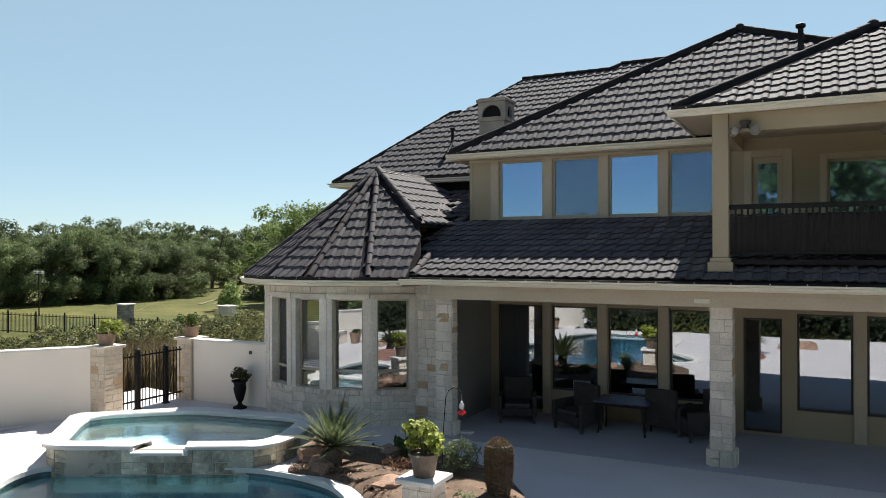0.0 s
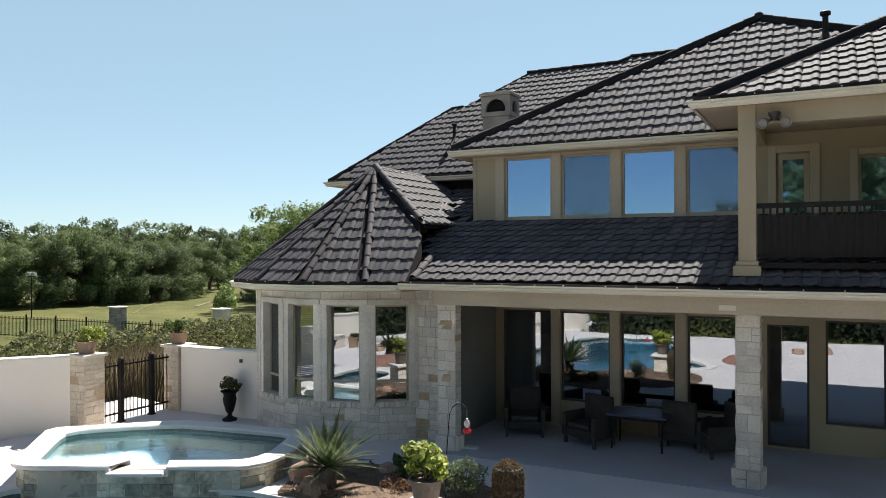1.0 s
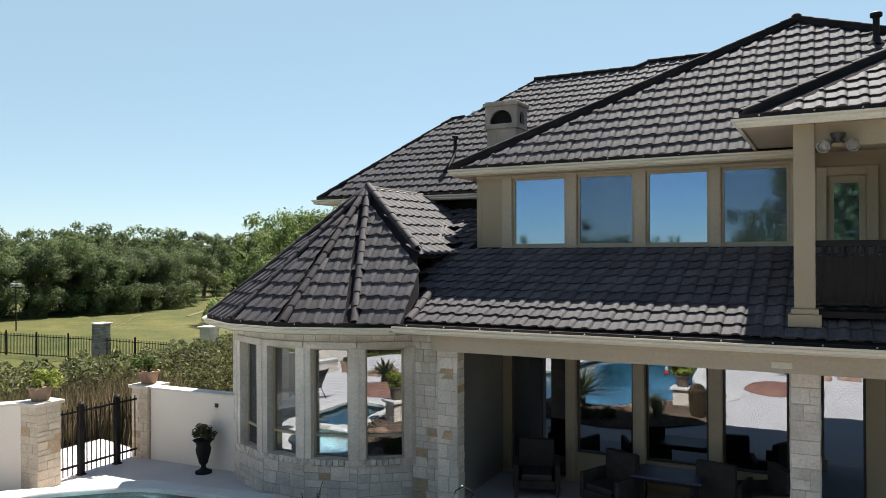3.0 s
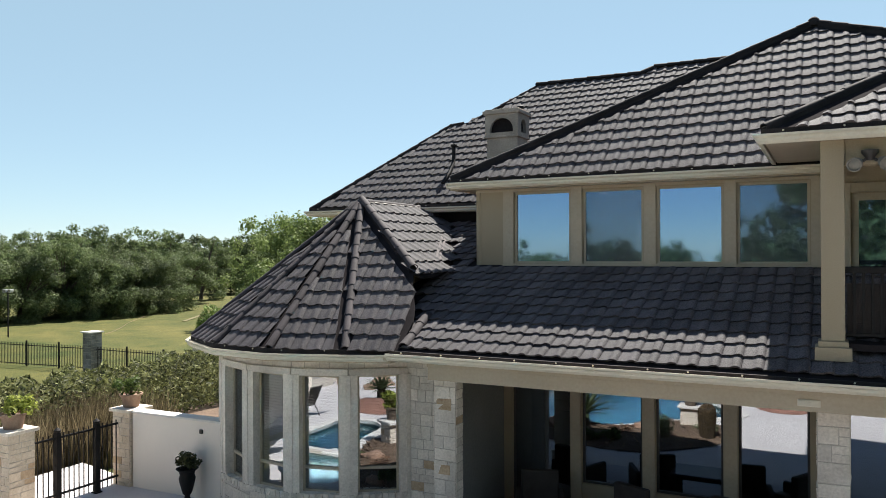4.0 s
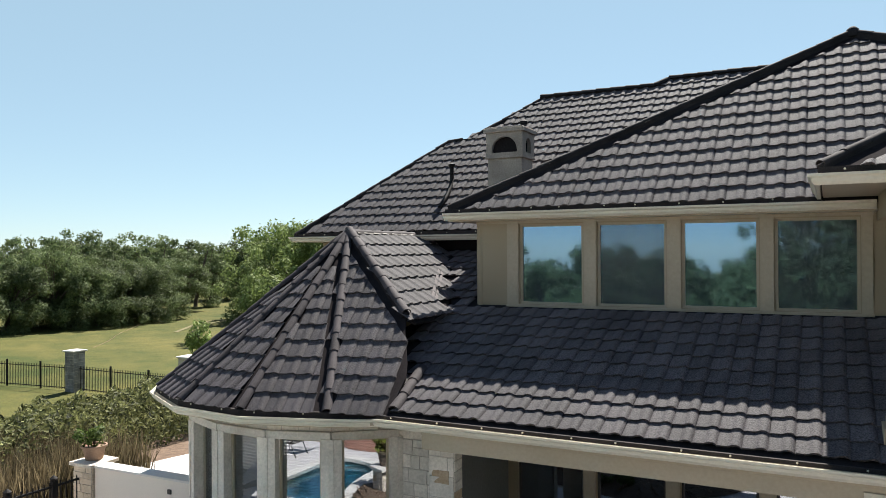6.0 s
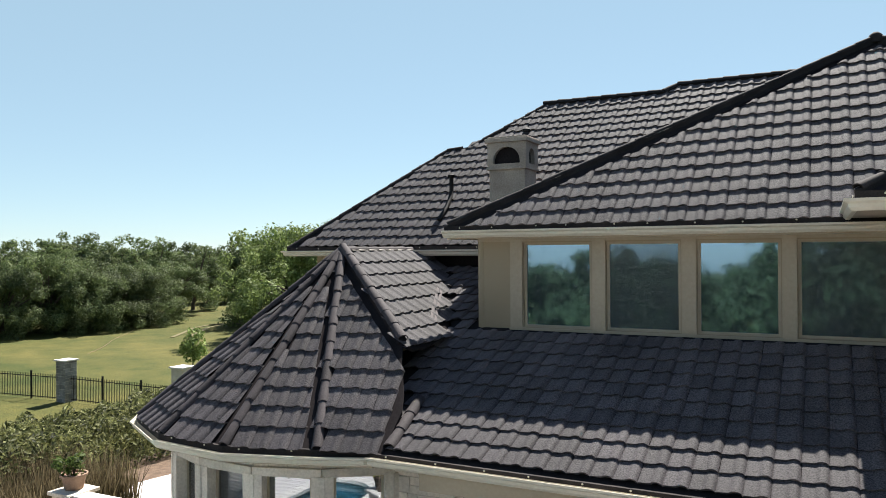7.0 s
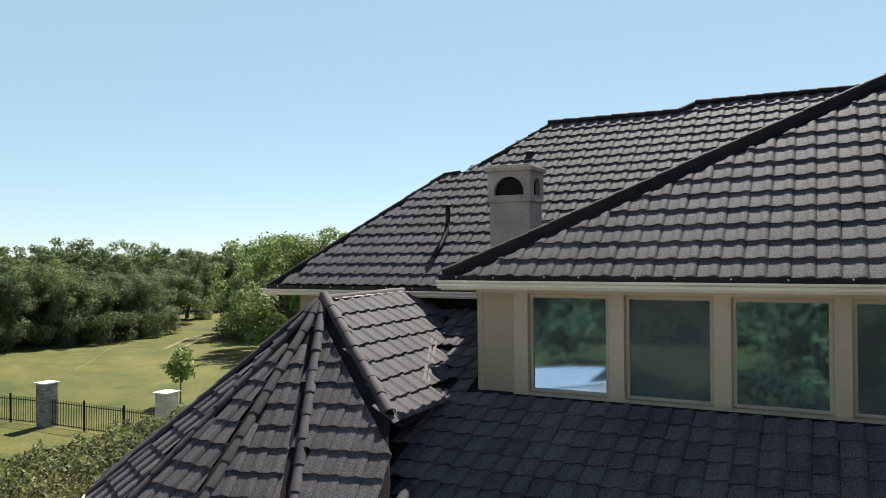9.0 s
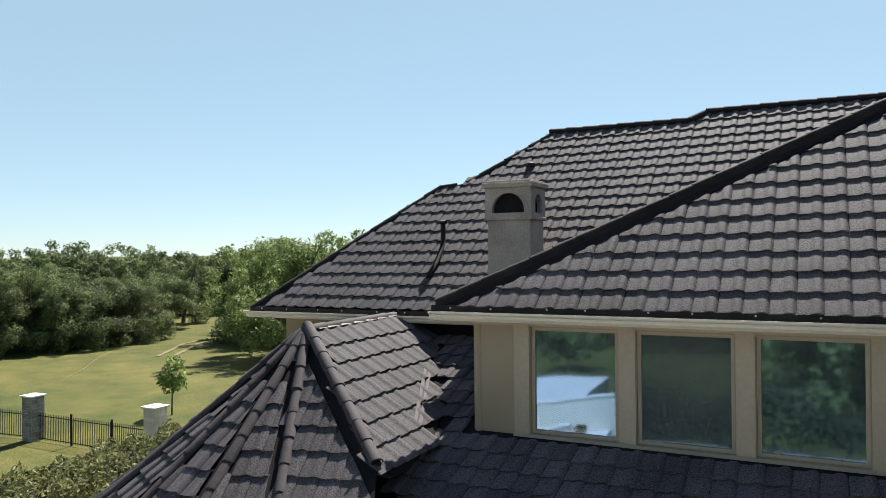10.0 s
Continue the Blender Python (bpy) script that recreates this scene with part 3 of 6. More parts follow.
def roof_bay():
    bm = bmesh.new()
    for a, b in zip(ANGLES[1:], ANGLES[2:]):
        slab([bay_corner(b), bay_corner(a), APEX], 0.06, bm)
    slab([APEX, (-3.46, 2.6, 6.315), (-6.9, 2.6, 3.5), bay_corner(-180)], 0.06, bm)
    roof = structure("roof_bay", bm, DECK, "many-sided bay roof in stone-coated metal tiles", "roof")
    for a, b in zip(ANGLES[1:], ANGLES[2:]):
        p, q = bay_corner(b), bay_corner(a)
        w = (q - p).length
        up = APEX - (p + q) / 2
        m = slope_frame(p, q - p, up)
        L, e = up.length, 0.02
        lay_tiles(roof, m, [(e, -0.1), (w - 0.02, -0.1), (w / 2 + 0.03, L), (w / 2 - 0.03, L)], (w % PITCH) / 2, 60, None, 0, hip_cuts(w, L), 0.383)
    # facet beside the patio roof, ending in a rake over the valley
    p0, hip = bay_corner(-62), side_point(-1.28, -1.99)
    nrm = (p0 - APEX).cross(hip - APEX).normalized()
    nrm = nrm if nrm.z > 0 else -nrm
    on = lambda x, y, lift=0.0: Vector((x, y, APEX.z - (nrm.x * (x - APEX.x) + nrm.y * (y - APEX.y)) / nrm.z + lift))
    edge = [(-0.72, -3.52), (-0.75, -2.95), (-0.86, -2.70), (-1.14, -2.27), (-1.28, -1.99)]
    bm = slab([p0] + [on(*q) for q in edge] + [APEX], 0.05)
    part("facet", bm, DECK, roof)
    along = Vector((-nrm.y, nrm.x, 0)).normalized()
    m = slope_frame(p0, along, Vector((-nrm.x, -nrm.y, 0)).normalized() + Vector((0, 0, math.hypot(nrm.x, nrm.y) / nrm.z)))
    mi = m.inverted()
    poly = [tuple((mi @ on(*q))[:2]) for q in edge] + [tuple((mi @ APEX)[:2])]
    foot, top = mi @ hip, mi @ APEX
    run_u, run_v = (top - foot).normalized()[:2]
    poly[-2], poly[-3] = (poly[-2][0] + 0.12, poly[-2][1] + 0.04), (poly[-3][0] + 0.01, poly[-3][1])
    poly = [(0.02, -0.1), (poly[0][0], -0.1)] + poly
    lay_tiles(roof, m, poly, 0.05, 90, None, 0, [(foot.x - 0.2 * run_v, foot.y + 0.2 * run_u, -run_v, run_u)], 0.383)
    for a in ANGLES[1:5]:
        lay_caps(roof, bay_corner(a, BAY_R - 0.05), APEX, 0.045, 0.70, 0.0, 0.383)
    # slope on the right of the short ridge, meeting the patio roof in a valley
    corner = side_point(-1.28, -1.99)
    edge = [(-1.27, -2.00), (-1.14, -1.88), (-1.15, -1.35), (-1.28, -0.45), (-1.52, 0.15), (-2.86, 2.62)]
    bm = slab([APEX, (-3.46, 2.62, 6.315)] + [side_point(*p) for p in reversed(edge)], 0.05)
    part("side_slope", bm, DECK, roof)
    m = slope_frame(side_point(-0.98, -2.1, 0.004), (0, 1, 0), (-1, 0, SIDE_SLOPE))
    k = math.hypot(1, SIDE_SLOPE)
    uv = lambda x, y: (y + 2.1, (-0.98 - x) * k)
    poly = [uv(x + 0.02, y) for x, y in edge] + [uv(-3.40, 2.62), uv(-3.40, -0.45), uv(-1.36, -1.90)]
    lay_tiles(roof, m, poly, 0.03, 160, None, -1, course=0.377, pitch=0.33, start=0.26)
    lay_caps(roof, corner + (APEX - corner) * 0.01, APEX, 0.07, 0.80, 0.0)
    lay_caps(roof, (-3.46, 2.55, 6.295), APEX + Vector((0, 0.05, -0.02)), 0.03, 0.72, 0.04)
    for k in (0, 1):
        o = 0.075 * k
        part("valley_flashing", slab([side_point(-1.46 - o, -0.50, 0.062), side_point(-1.505 - o, -0.51, 0.066), side_point(-2.185 - o, 1.07, 0.066), side_point(-2.14 - o, 1.08, 0.062)], 0.006), FLASHING, roof, "dull brown bent metal valley flashing")
    part("ridge_flashing", slab([(-3.335, -0.35, 6.345), (-3.312, -0.35, 6.322), (-3.372, 2.55, 6.322), (-3.395, 2.55, 6.345)], 0.012), STEEL, roof, "pale metal flashing under the ridge caps")
    return roof


roof_bay()
gutter([bay_corner(a) for a in ANGLES[1:]][::-1] + [Vector((-0.95, -3.45, BAY_EAVE))])

# low roof over the patio
LOW_Y, LOW_Z = -3.58, 3.50
LOW_SLOPE = (4.93 - LOW_Z) / (0 - LOW_Y)


def low_point(x, y, lift=0.0):
    return Vector((x, y, LOW_Z + LOW_SLOPE * (y - LOW_Y) + lift))


def roof_patio():
    outline = [(-0.75, LOW_Y), (13.0, LOW_Y), (13.0, 0.0), (-0.86, 0.0), (-0.86, 2.62), (-2.92, 2.62), (-1.42, 0.0), (-1.9, -1.0), (-1.9, -2.9), (-1.2, -3.4)]
    roof = structure("roof_patio", slab([low_point(*p) for p in outline], 0.10), DECK, "low patio roof clad in grey-brown stone-coated metal tiles", "roof")
    m = slope_frame(low_point(-0.75, LOW_Y, 0.004), (1, 0, 0), (0, 1, LOW_SLOPE))
    k = math.hypot(1, LOW_SLOPE)
    poly = [(x + 0.75, (y - LOW_Y) * k) for x, y in outline]
    poly[0], poly[1] = (0.10, 0.0), (poly[1][0], 0.0)
    poly[7], poly[8], poly[9] = (-0.75, 2.5), (-0.35, 1.5), (0.02, 0.3)
    lay_tiles(roof, m, poly, 0.04, 300, lambda s: s[0] + 0.5 * s[1], course=0.356, start=0.14)
    lay_caps(roof, low_point(-0.66, -3.45, 0.03), low_point(-0.77, -2.36, 0.05), 0.02, 0.78, 0.0, 0.33)
    return roof


roof_patio()
gutter([(-0.88, LOW_Y, LOW_Z), (13.0, LOW_Y, LOW_Z)], drop=0.0)

# balcony roof
BAL_X, BAL_Y, BAL_Z = 5.0, -3.25, 6.86


def roof_balcony():
    a, b = Vector((BAL_X, BAL_Y, BAL_Z)), Vector((13.0, BAL_Y, BAL_Z))
    s, reach = 0.567, 3.527
    tip = Vector((BAL_X + reach, BAL_Y + reach, BAL_Z + s * reach))
    bm = slab([a, b, (13.0, tip.y, tip.z), tip], 0.08)
    slab([a, tip, (BAL_X, tip.y, BAL_Z)], 0.08, bm)
    roof = structure("roof_balcony", bm, DECK, "hipped balcony roof clad in stone-coated metal tiles", "roof")
    m = slope_frame(a + Vector((0, 0, 0.004)), (1, 0, 0), (0, 1, s))
    run = reach * math.hypot(1, s)
    hip = math.hypot(run, reach)
    lay_tiles(roof, m, [(-0.5, -0.1), (8.0, -0.1), (8.0, run), (3.0, run)], 0.0, 220, lambda s: s[0] - 0.6 * s[1], 0, [(0.42, 0.0, run / hip, -reach / hip)])
    lay_caps(roof, a + Vector((0.03, 0.03, 0)), tip, 0.0, 0.62, 0.065)
    lay_caps(roof, (13.0, tip.y, tip.z), tip, 0.03, 0.8)
    part("finial", lathe([(0.13, -0.05), (0.14, 0.02), (0.11, 0.10), (0.05, 0.15), (0.0, 0.16)], 14, None, tuple(tip + Vector((0, 0, 0.02)))), CAP, roof, "", None, 40)
    # flashing strip made wide and dark to stand in for the hip's shadow
    part("hip_flashing", slab([a + Vector((0.02, 0, 0.012)), a + Vector((0.55, 0, 0.012)), tip + Vector((0.12, -0.02, 0.012)), tip + Vector((0, 0, 0.012))], 0.006), DECK, roof, "dark metal hip flashing, widened as hip shadow")
    return roof


roof_balcony()
gutter([(BAL_X, 0.2, BAL_Z), (BAL_X, BAL_Y, BAL_Z), (13.0, BAL_Y, BAL_Z)])


# ---------- walls ----------
def wall_with_openings(name, x0, x1, z0, z1, y0, y1, holes, mat, label):
    """A wall along x with rectangular openings (xa, xb, za, zb) through it."""
    xs = sorted({x0, x1, *[h[i] for h in holes for i in (0, 1)]})
    zs = sorted({z0, z1, *[h[i] for h in holes for i in (2, 3)]})
    bm = bmesh.new()
    for a, b in zip(xs, xs[1:]):
        for c, d in zip(zs, zs[1:]):
            if not any(h[0] <= a and b <= h[1] and h[2] <= c and d <= h[3] for h in holes):
                box(bm, (a, y0, c), (b, y1, d))
    bmesh.ops.remove_doubles(bm, verts=bm.verts, dist=0.0005)
    return structure(name, bm, mat, label, "wall")


UP_WIN = [(0.0, 1.21), (1.46, 2.65), (2.90, 4.10), (4.33, 5.52)]
wall_with_openings("wall_upper", -0.86, 5.70, 4.4, 6.62, 0.0, 0.22, [(a, b, 4.96, 6.43) for a, b in UP_WIN], STUCCO, "tan stucco upper wall with four tall windows")
LOW_WIN = [(-0.06, 1.19, 0.05, 2.72), (1.42, 2.61, 0.60, 2.72), (2.86, 4.07, 0.60, 2.72), (4.33, 5.50, 0.60, 2.72), (5.95, 6.75, 0.05, 2.60), (7.05, 8.13, 0.60, 2.72), (8.39, 9.6, 0.60, 2.72)]
wall_with_openings("wall_patio", -1.07, 13.0, 0.0, 3.3, 0.0, 0.22, LOW_WIN, STUCCO, "tan stucco patio wall with large windows and doors")


def window(name, xa, xb, za, zb, y, frame_mat, label, mid=None, bars=0.045):
    ob = thing(name, label, "window", kind="structure")
    b = bars
    bm = boxes(((xa, y + 0.02, za), (xa + b, y + 0.10, zb)), ((xb - b, y + 0.02, za), (xb, y + 0.10, zb)), ((xa + b, y + 0.02, za), (xb - b, y + 0.10, za + b)), ((xa + b, y + 0.02, zb - b), (xb - b, y + 0.10, zb)))
    part("window_frame", bm, frame_mat, ob)
    part("pane", boxes(((xa + b, y + 0.05, za + b), (xb - b, y + 0.062, zb - b))), PATIO_GLASS if frame_mat is BRONZE else GLASS, ob, "dark reflective glass")
    return ob


for i, (a, b) in enumerate(UP_WIN):
    ob = window(f"window_{i + 1}", a, b, 4.96, 6.43, 0.03, TRIM, "tall reflective upper window in a tan frame")
    if i % 2:
        part("screen", boxes(((a + 0.045, 0.058, 5.005), (b - 0.045, 0.060, 6.385))), SCREEN, ob, "fine grey insect screen")
for i, (a, b, c, d) in enumerate(LOW_WIN):
    window(f"window_{i + 5}", a, b, c, d, 0.05, BRONZE, "tall dark patio window in a bronze frame")

# upper trims, sides, recess and the rest of the shell
structure("wall_upper_side", boxes(((-0.86, 0.22, 4.0), (-0.64, 9.0, 6.6)), ((5.70, -0.0, 3.9), (5.92, 0.22, 6.9))), STUCCO, "tan stucco side wall of the upper storey", "wall")
# recess wall takes the same dark colour as the roof metal
structure("wall_recess", boxes(((-3.6, 2.62, 3.4), (-0.86, 2.84, 6.35))), DECK, "dark wall in the roof recess", "wall")
structure("wall_back", boxes(((-6.35, 2.62, 0.0), (-3.6, 2.84, 6.35)), ((-6.35, 2.84, 0.0), (-6.13, 9.0, 6.35))), STUCCO, "tan stucco wall under the back roof", "wall")
structure("soffit_back", boxes(((-6.86, 2.2, 6.20), (-0.9, 2.62, 6.24)), ((-6.86, 2.62, 6.2), (-6.35, 9, 6.24))), TRIM, "tan painted soffit under the back eave", "soffit")
structure("soffit_main", boxes(((EAVE_X + 0.02, EAVE_Y + 0.0, 6.50), (5.9, 0.0, 6.53)), ((EAVE_X + 0.02, 0.0, 6.5), (-0.86, 9, 6.53))), TRIM, "tan painted soffit under the main eave", "soffit")
# unseen ceiling and inner walls, added to block sun and close the rooms
structure("ceiling_upper", boxes(((-0.64, 0.22, 6.46), (13.0, 2.4, 6.50))), INNER, "unseen upper-room ceiling, added to keep sun out", "ceiling")
structure("wall_inner", boxes(((-0.8, 2.3, 0.0), (13.0, 2.4, 6.5)), ((12.9, 0.2, 0.0), (13.0, 2.3, 6.5)), ((-0.6, 0.25, 3.2), (13.0, 2.3, 3.3)), ((-0.6, 0.25, 0.0), (13.0, 2.3, 0.02)), ((-0.6, 0.25, 0.0), (-0.5, 2.3, 6.5))), INNER, "added inner walls and floors, room darkness in their grey", "wall")


# ---------- stone facing ----------
def stone_meshes(main):
    out = []
    r = random.Random(3)
    for k in range(10):
        bm = bmesh.new()
        box(bm, (-0.5, 0, -0.5), (0.5, 1, 0.5))
        for v in bm.verts:
            v.co.x += r.uniform(-0.02, 0.02)
            v.co.z += r.uniform(-0.03, 0.03)
            if v.co.y < 0.5:
                v.co.y += r.uniform(-0.15, 0.25)
                v.co.x *= 0.97
                v.co.z *= 0.95
        out.append(mesh_of("stone", bm, ORANGE if k == 9 else main))
    return out


WARMSTONE = varied("warm_limestone", (0.48, 0.39, 0.285), (0.70, 0.60, 0.47), 2.5, 25, 0.9, 0.6, 0.3, 0.08, 0.012)
STONES, SHADE_STONES, WARM_STONES = stone_meshes(LIMESTONE), stone_meshes(SHADESTONE), stone_meshes(WARMSTONE)


def face_stones(parent, m, width, height, seed, low=0.12, high=0.30, depth=0.022, gap=0.009, orange=0.04, longest=0.5, kinds=None):
    """Coursed rubble over a face: m has x along the face, y into the wall, z up."""
    kinds = kinds or STONES
    orange *= 0.5
    depth, gap = min(depth, 0.010) if depth < 0.08 else depth, min(gap, 0.0075)
    r = random.Random(seed)
    z = 0.0
    while z < height - 0.05:
        h = min(r.uniform(low, high), height - z)
        if height - z - h < 0.08:
            h = height - z
        x = 0.0
        while x < width - 0.03:
            w = min(r.uniform(0.16, longest), width - x)
            if width - x - w < 0.10:
                w = width - x
            split = 2 if h > 0.22 and w < 0.3 and r.random() < 0.4 else 1
            for s in range(split):
                me = kinds[9] if r.random() < orange else kinds[r.randrange(9)]
                ob = new("stone", me)
                ob.parent = parent
                d = depth * r.uniform(0.75, 1.3)
                ob.matrix_basis = m @ Matrix.Translation((x + w / 2, -d, z + h * (s + 0.5) / split)) @ Matrix.Diagonal((w - gap, d + 0.03, h / split - gap, 1))
            x += w
        z += h


def upright(p, q):
    """Frame of an upright face from p to q in plan, seen from the right of the way: x along, y inwards."""
    a, b = Vector((p[0], p[1], 0)), Vector((q[0], q[1], 0))
    x = (b - a).normalized()
    y = Vector((-x.y, x.x, 0))
    z0 = p[2] if len(p) > 2 else 0.0
    return Matrix(((x.x, y.x, 0, p[0]), (x.y, y.y, 0, p[1]), (0, 0, 1, z0), (0, 0, 0, 1))), (b - a).length


# ---------- round bay ----------
BAY_W = 3.08
WALL_ANGLES = [-180, -160, -140, -121, -101.5, -82, -62, -42]
SILL, HEAD = 0.84, 2.98


def bay_wall():
    outer = [bay_corner(a, BAY_W, 0) for a in WALL_ANGLES] + [Vector((-0.25, -2.62, 0))]
    inner = [bay_corner(a, BAY_W - 0.24, 0) for a in WALL_ANGLES] + [Vector((-0.25, -2.38, 0))]
    bm = bmesh.new()
    for i in range(len(outer) - 1):
        quad = [outer[i][:2], outer[i + 1][:2], inner[i + 1][:2], inner[i][:2]]
        last = i == len(outer) - 2
        if last or i < 3:
            prism(quad, -0.3, 3.36, bm)
        else:
            prism(quad, -0.3, SILL - 0.04, bm)
            prism(quad, HEAD + 0.02, 3.36, bm)
    wall = structure("wall_bay", bm, MORTAR, "cream limestone wall of the round bay", "wall")
    for i in range(2, len(outer) - 1):
        p, q = outer[i], outer[i + 1]
        m, w = upright((p.x, p.y, -0.15), (q.x, q.y))
        if i == len(outer) - 2:
            face_stones(wall, m, w, 3.48, 40 + i, 0.11, 0.25, 0.04, 0.012, 0.08, 0.36)
            continue
        if i == 2:
            face_stones(wall, m, w, 3.48, 40 + i, 0.2, 0.4, 0.04)
            continue
        face_stones(wall, m, w, SILL + 0.03, 40 + i, 0.13, 0.30, 0.05, 0.014, 0.04, 0.4)
        m2, _ = upright((p.x, p.y, HEAD + 0.13), (q.x, q.y))
        face_stones(wall, m2, w, 0.22, 60 + i, 0.2, 0.24, 0.04, 0.01, 0.03, 0.45)
        # row of upright sill bricks, cut-stone lintel and jambs
        u = m.to_3x3().to_4x4()
        n = 9
        for k in range(n):
            ob = new("sill_brick", STONES[k % 9])
            ob.parent = wall
            ob.matrix_basis = Matrix.Translation((p.x, p.y, 0)) @ u @ Matrix.Translation(((k + 0.5) * w / n, -0.085, SILL - 0.045)) @ Matrix.Diagonal((w / n - 0.012, 0.14, 0.12, 1))
        base = Matrix.Translation((p.x, p.y, 0)) @ u
        bm = bmesh.new()
        box(bm, (0.0, -0.055, HEAD), (w, 0.10, HEAD + 0.13), 0.006, base)
        part("lintel", bm, LIMESTONE, wall, "cut limestone lintel")
    for i in range(3, len(outer) - 1):
        p = outer[i]
        a = math.atan2(p.y - BAY.y, p.x - BAY.x)
        base = Matrix.Translation((p.x, p.y, 0)) @ Matrix.Rotation(a + math.pi / 2, 4, "Z")
        bm = bmesh.new()
        box(bm, (-0.16, -0.065, SILL - 0.12), (-0.02, 0.12, HEAD + 0.02), 0.008, base @ Matrix.Rotation(radians(-9), 4, "Z"))
        box(bm, (0.02, -0.065, SILL - 0.12), (0.16, 0.12, HEAD + 0.02), 0.008, base @ Matrix.Rotation(radians(9), 4, "Z"))
        box(bm, (-0.045, -0.075, SILL - 0.12), (0.045, 0.1, HEAD + 0.02), 0.008, base)
        part("pilaster", bm, LIMESTONE, wall, "cut limestone pilaster")
    return wall


bay_wall()


def bay_window(i, a, b):
    p, q = bay_corner(a, BAY_W - 0.07, 0), bay_corner(b, BAY_W - 0.07, 0)
    m, w = upright((p.x, p.y), (q.x, q.y))
    m = m @ Matrix.Translation((w / 2, 0, 0)) @ Matrix.Rotation(radians(-6), 4, "Z") @ Matrix.Translation((-w / 2, 0, 0))     # set a little askew of the facet
    ob = thing(f"window_{i}", "tall bay window with a low cross bar and blinds", "window", None, "", "structure")
    e, f = 0.15, 0.04
    bm = bmesh.new()
    for lo, hi in (((e, 0, SILL), (e + f, 0.07, HEAD)), ((w - e - f, 0, SILL), (w - e, 0.07, HEAD)), ((e, 0, SILL), (w - e, 0.07, SILL + f)), ((e, 0, HEAD - f), (w - e, 0.07, HEAD)), ((e, -0.01, SILL + 0.42), (w - e, 0.06, SILL + 0.47))):
        box(bm, lo, hi, 0, m)
    part("window_frame", bm, TRIM, ob)
    for z0, z1 in ((SILL + f, SILL + 0.42), (SILL + 0.47, HEAD - f)):
        bm = bmesh.new()
        box(bm, (e + f, 0.03, z0), (w - e - f, 0.042, z1), 0, m)
        part("pane", bm, PATIO_GLASS, ob, "dark reflective glass")
    bm = bmesh.new()
    z = HEAD - 0.06
    while z > SILL + 0.5:
        box(bm, (e, 0.10, z - 0.03), (w - e, 0.125, z), 0, m @ pose(0, 0, 0))
        z -= 0.052
    part("blind", bm, BLIND, ob, "half-open grey slatted blind")


for i, (a, b) in enumerate(zip(WALL_ANGLES[3:], WALL_ANGLES[4:])):
    bay_window(12 + i, a, b)
# soffit ring under the bay's eave
bm = bmesh.new()
for a, b in zip(ANGLES[1:], ANGLES[2:]):
    prism([bay_corner(a, BAY_R)[:2], bay_corner(b, BAY_R)[:2], bay_corner(b, BAY_W - 0.2)[:2], bay_corner(a, BAY_W - 0.2)[:2]], 3.30, 3.34, bm)
prism([bay_corner(-62, BAY_R)[:2], bay_corner(-62, BAY_W - 0.2)[:2], (-0.9, -2.4), (-0.9, -3.5)], 3.30, 3.34, bm)
structure("soffit_bay", bm, TRIM, "tan painted soffit under the bay eave", "soffit")
# bay room closed by added surfaces in the same darkened grey
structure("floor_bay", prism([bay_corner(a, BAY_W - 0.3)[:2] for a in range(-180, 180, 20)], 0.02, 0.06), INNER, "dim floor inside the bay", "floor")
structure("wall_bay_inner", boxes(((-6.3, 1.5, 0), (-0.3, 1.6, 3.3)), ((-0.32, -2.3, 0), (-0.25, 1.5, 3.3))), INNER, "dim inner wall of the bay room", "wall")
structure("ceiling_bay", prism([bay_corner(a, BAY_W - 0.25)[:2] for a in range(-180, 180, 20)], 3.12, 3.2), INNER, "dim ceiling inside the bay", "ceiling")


# ---------- covered patio ----------
def stone_pier(x0, y0, x1, y1, z1, seed, label, plinth=0.32, z0=0.0, cap=False, orange=0.08, name="stone_pier", kinds=None, cap_mat=None, lip=0.06, low=0.13, high=0.34):
    ob = thing(name, label, "pier")
    part("core", boxes(((x0 + 0.03, y0 + 0.03, z0), (x1 - 0.03, y1 - 0.03, z1))), MORTAR, ob)
    for k, (p, q) in enumerate((((x0 + 0.03, y0 + 0.03), (x1 - 0.03, y0 + 0.03)), ((x1 - 0.03, y0 + 0.03), (x1 - 0.03, y1 - 0.03)), ((x1 - 0.03, y1 - 0.03), (x0 + 0.03, y1 - 0.03)), ((x0 + 0.03, y1 - 0.03), (x0 + 0.03, y0 + 0.03)))):
        m, w = upright((*p, z0 + plinth), q)
        face_stones(ob, m, w, z1 - z0 - plinth, seed + k, low, high, 0.04, 0.012, orange, 0.42, kinds)
        if plinth:
            m, w = upright((*p, z0), q)
            face_stones(ob, m, w, plinth, seed + 10 + k, 0.3, 0.34, 0.085, 0.012, 0.02, 0.35)
    if cap:
        part("cap", boxes(((x0 - lip, y0 - lip, z1), (x1 + lip, y1 + lip, z1 + 0.07)), bevel=0.012), cap_mat or COPING, ob, "pale stone cap")
    return ob


stone_pier(-0.24, -3.22, 0.23, -2.9, 3.06, 100, "cream limestone pier with a rusty stone, carrying the patio beam")
pier = bpy.data.objects["stone_pier"]
for z, w, h in ((2.63, 0.28, 0.20), (1.52, 0.22, 0.17)):
    ob = new("stone", STONES[9])
    ob.parent = pier
    ob.matrix_basis = Matrix.Translation((-0.02, -3.215, z)) @ Matrix.Diagonal((w, 0.06, h, 1))
stone_pier(5.62, -3.06, 6.08, -2.6, 3.06, 130, "cream limestone pier carrying the patio beam")
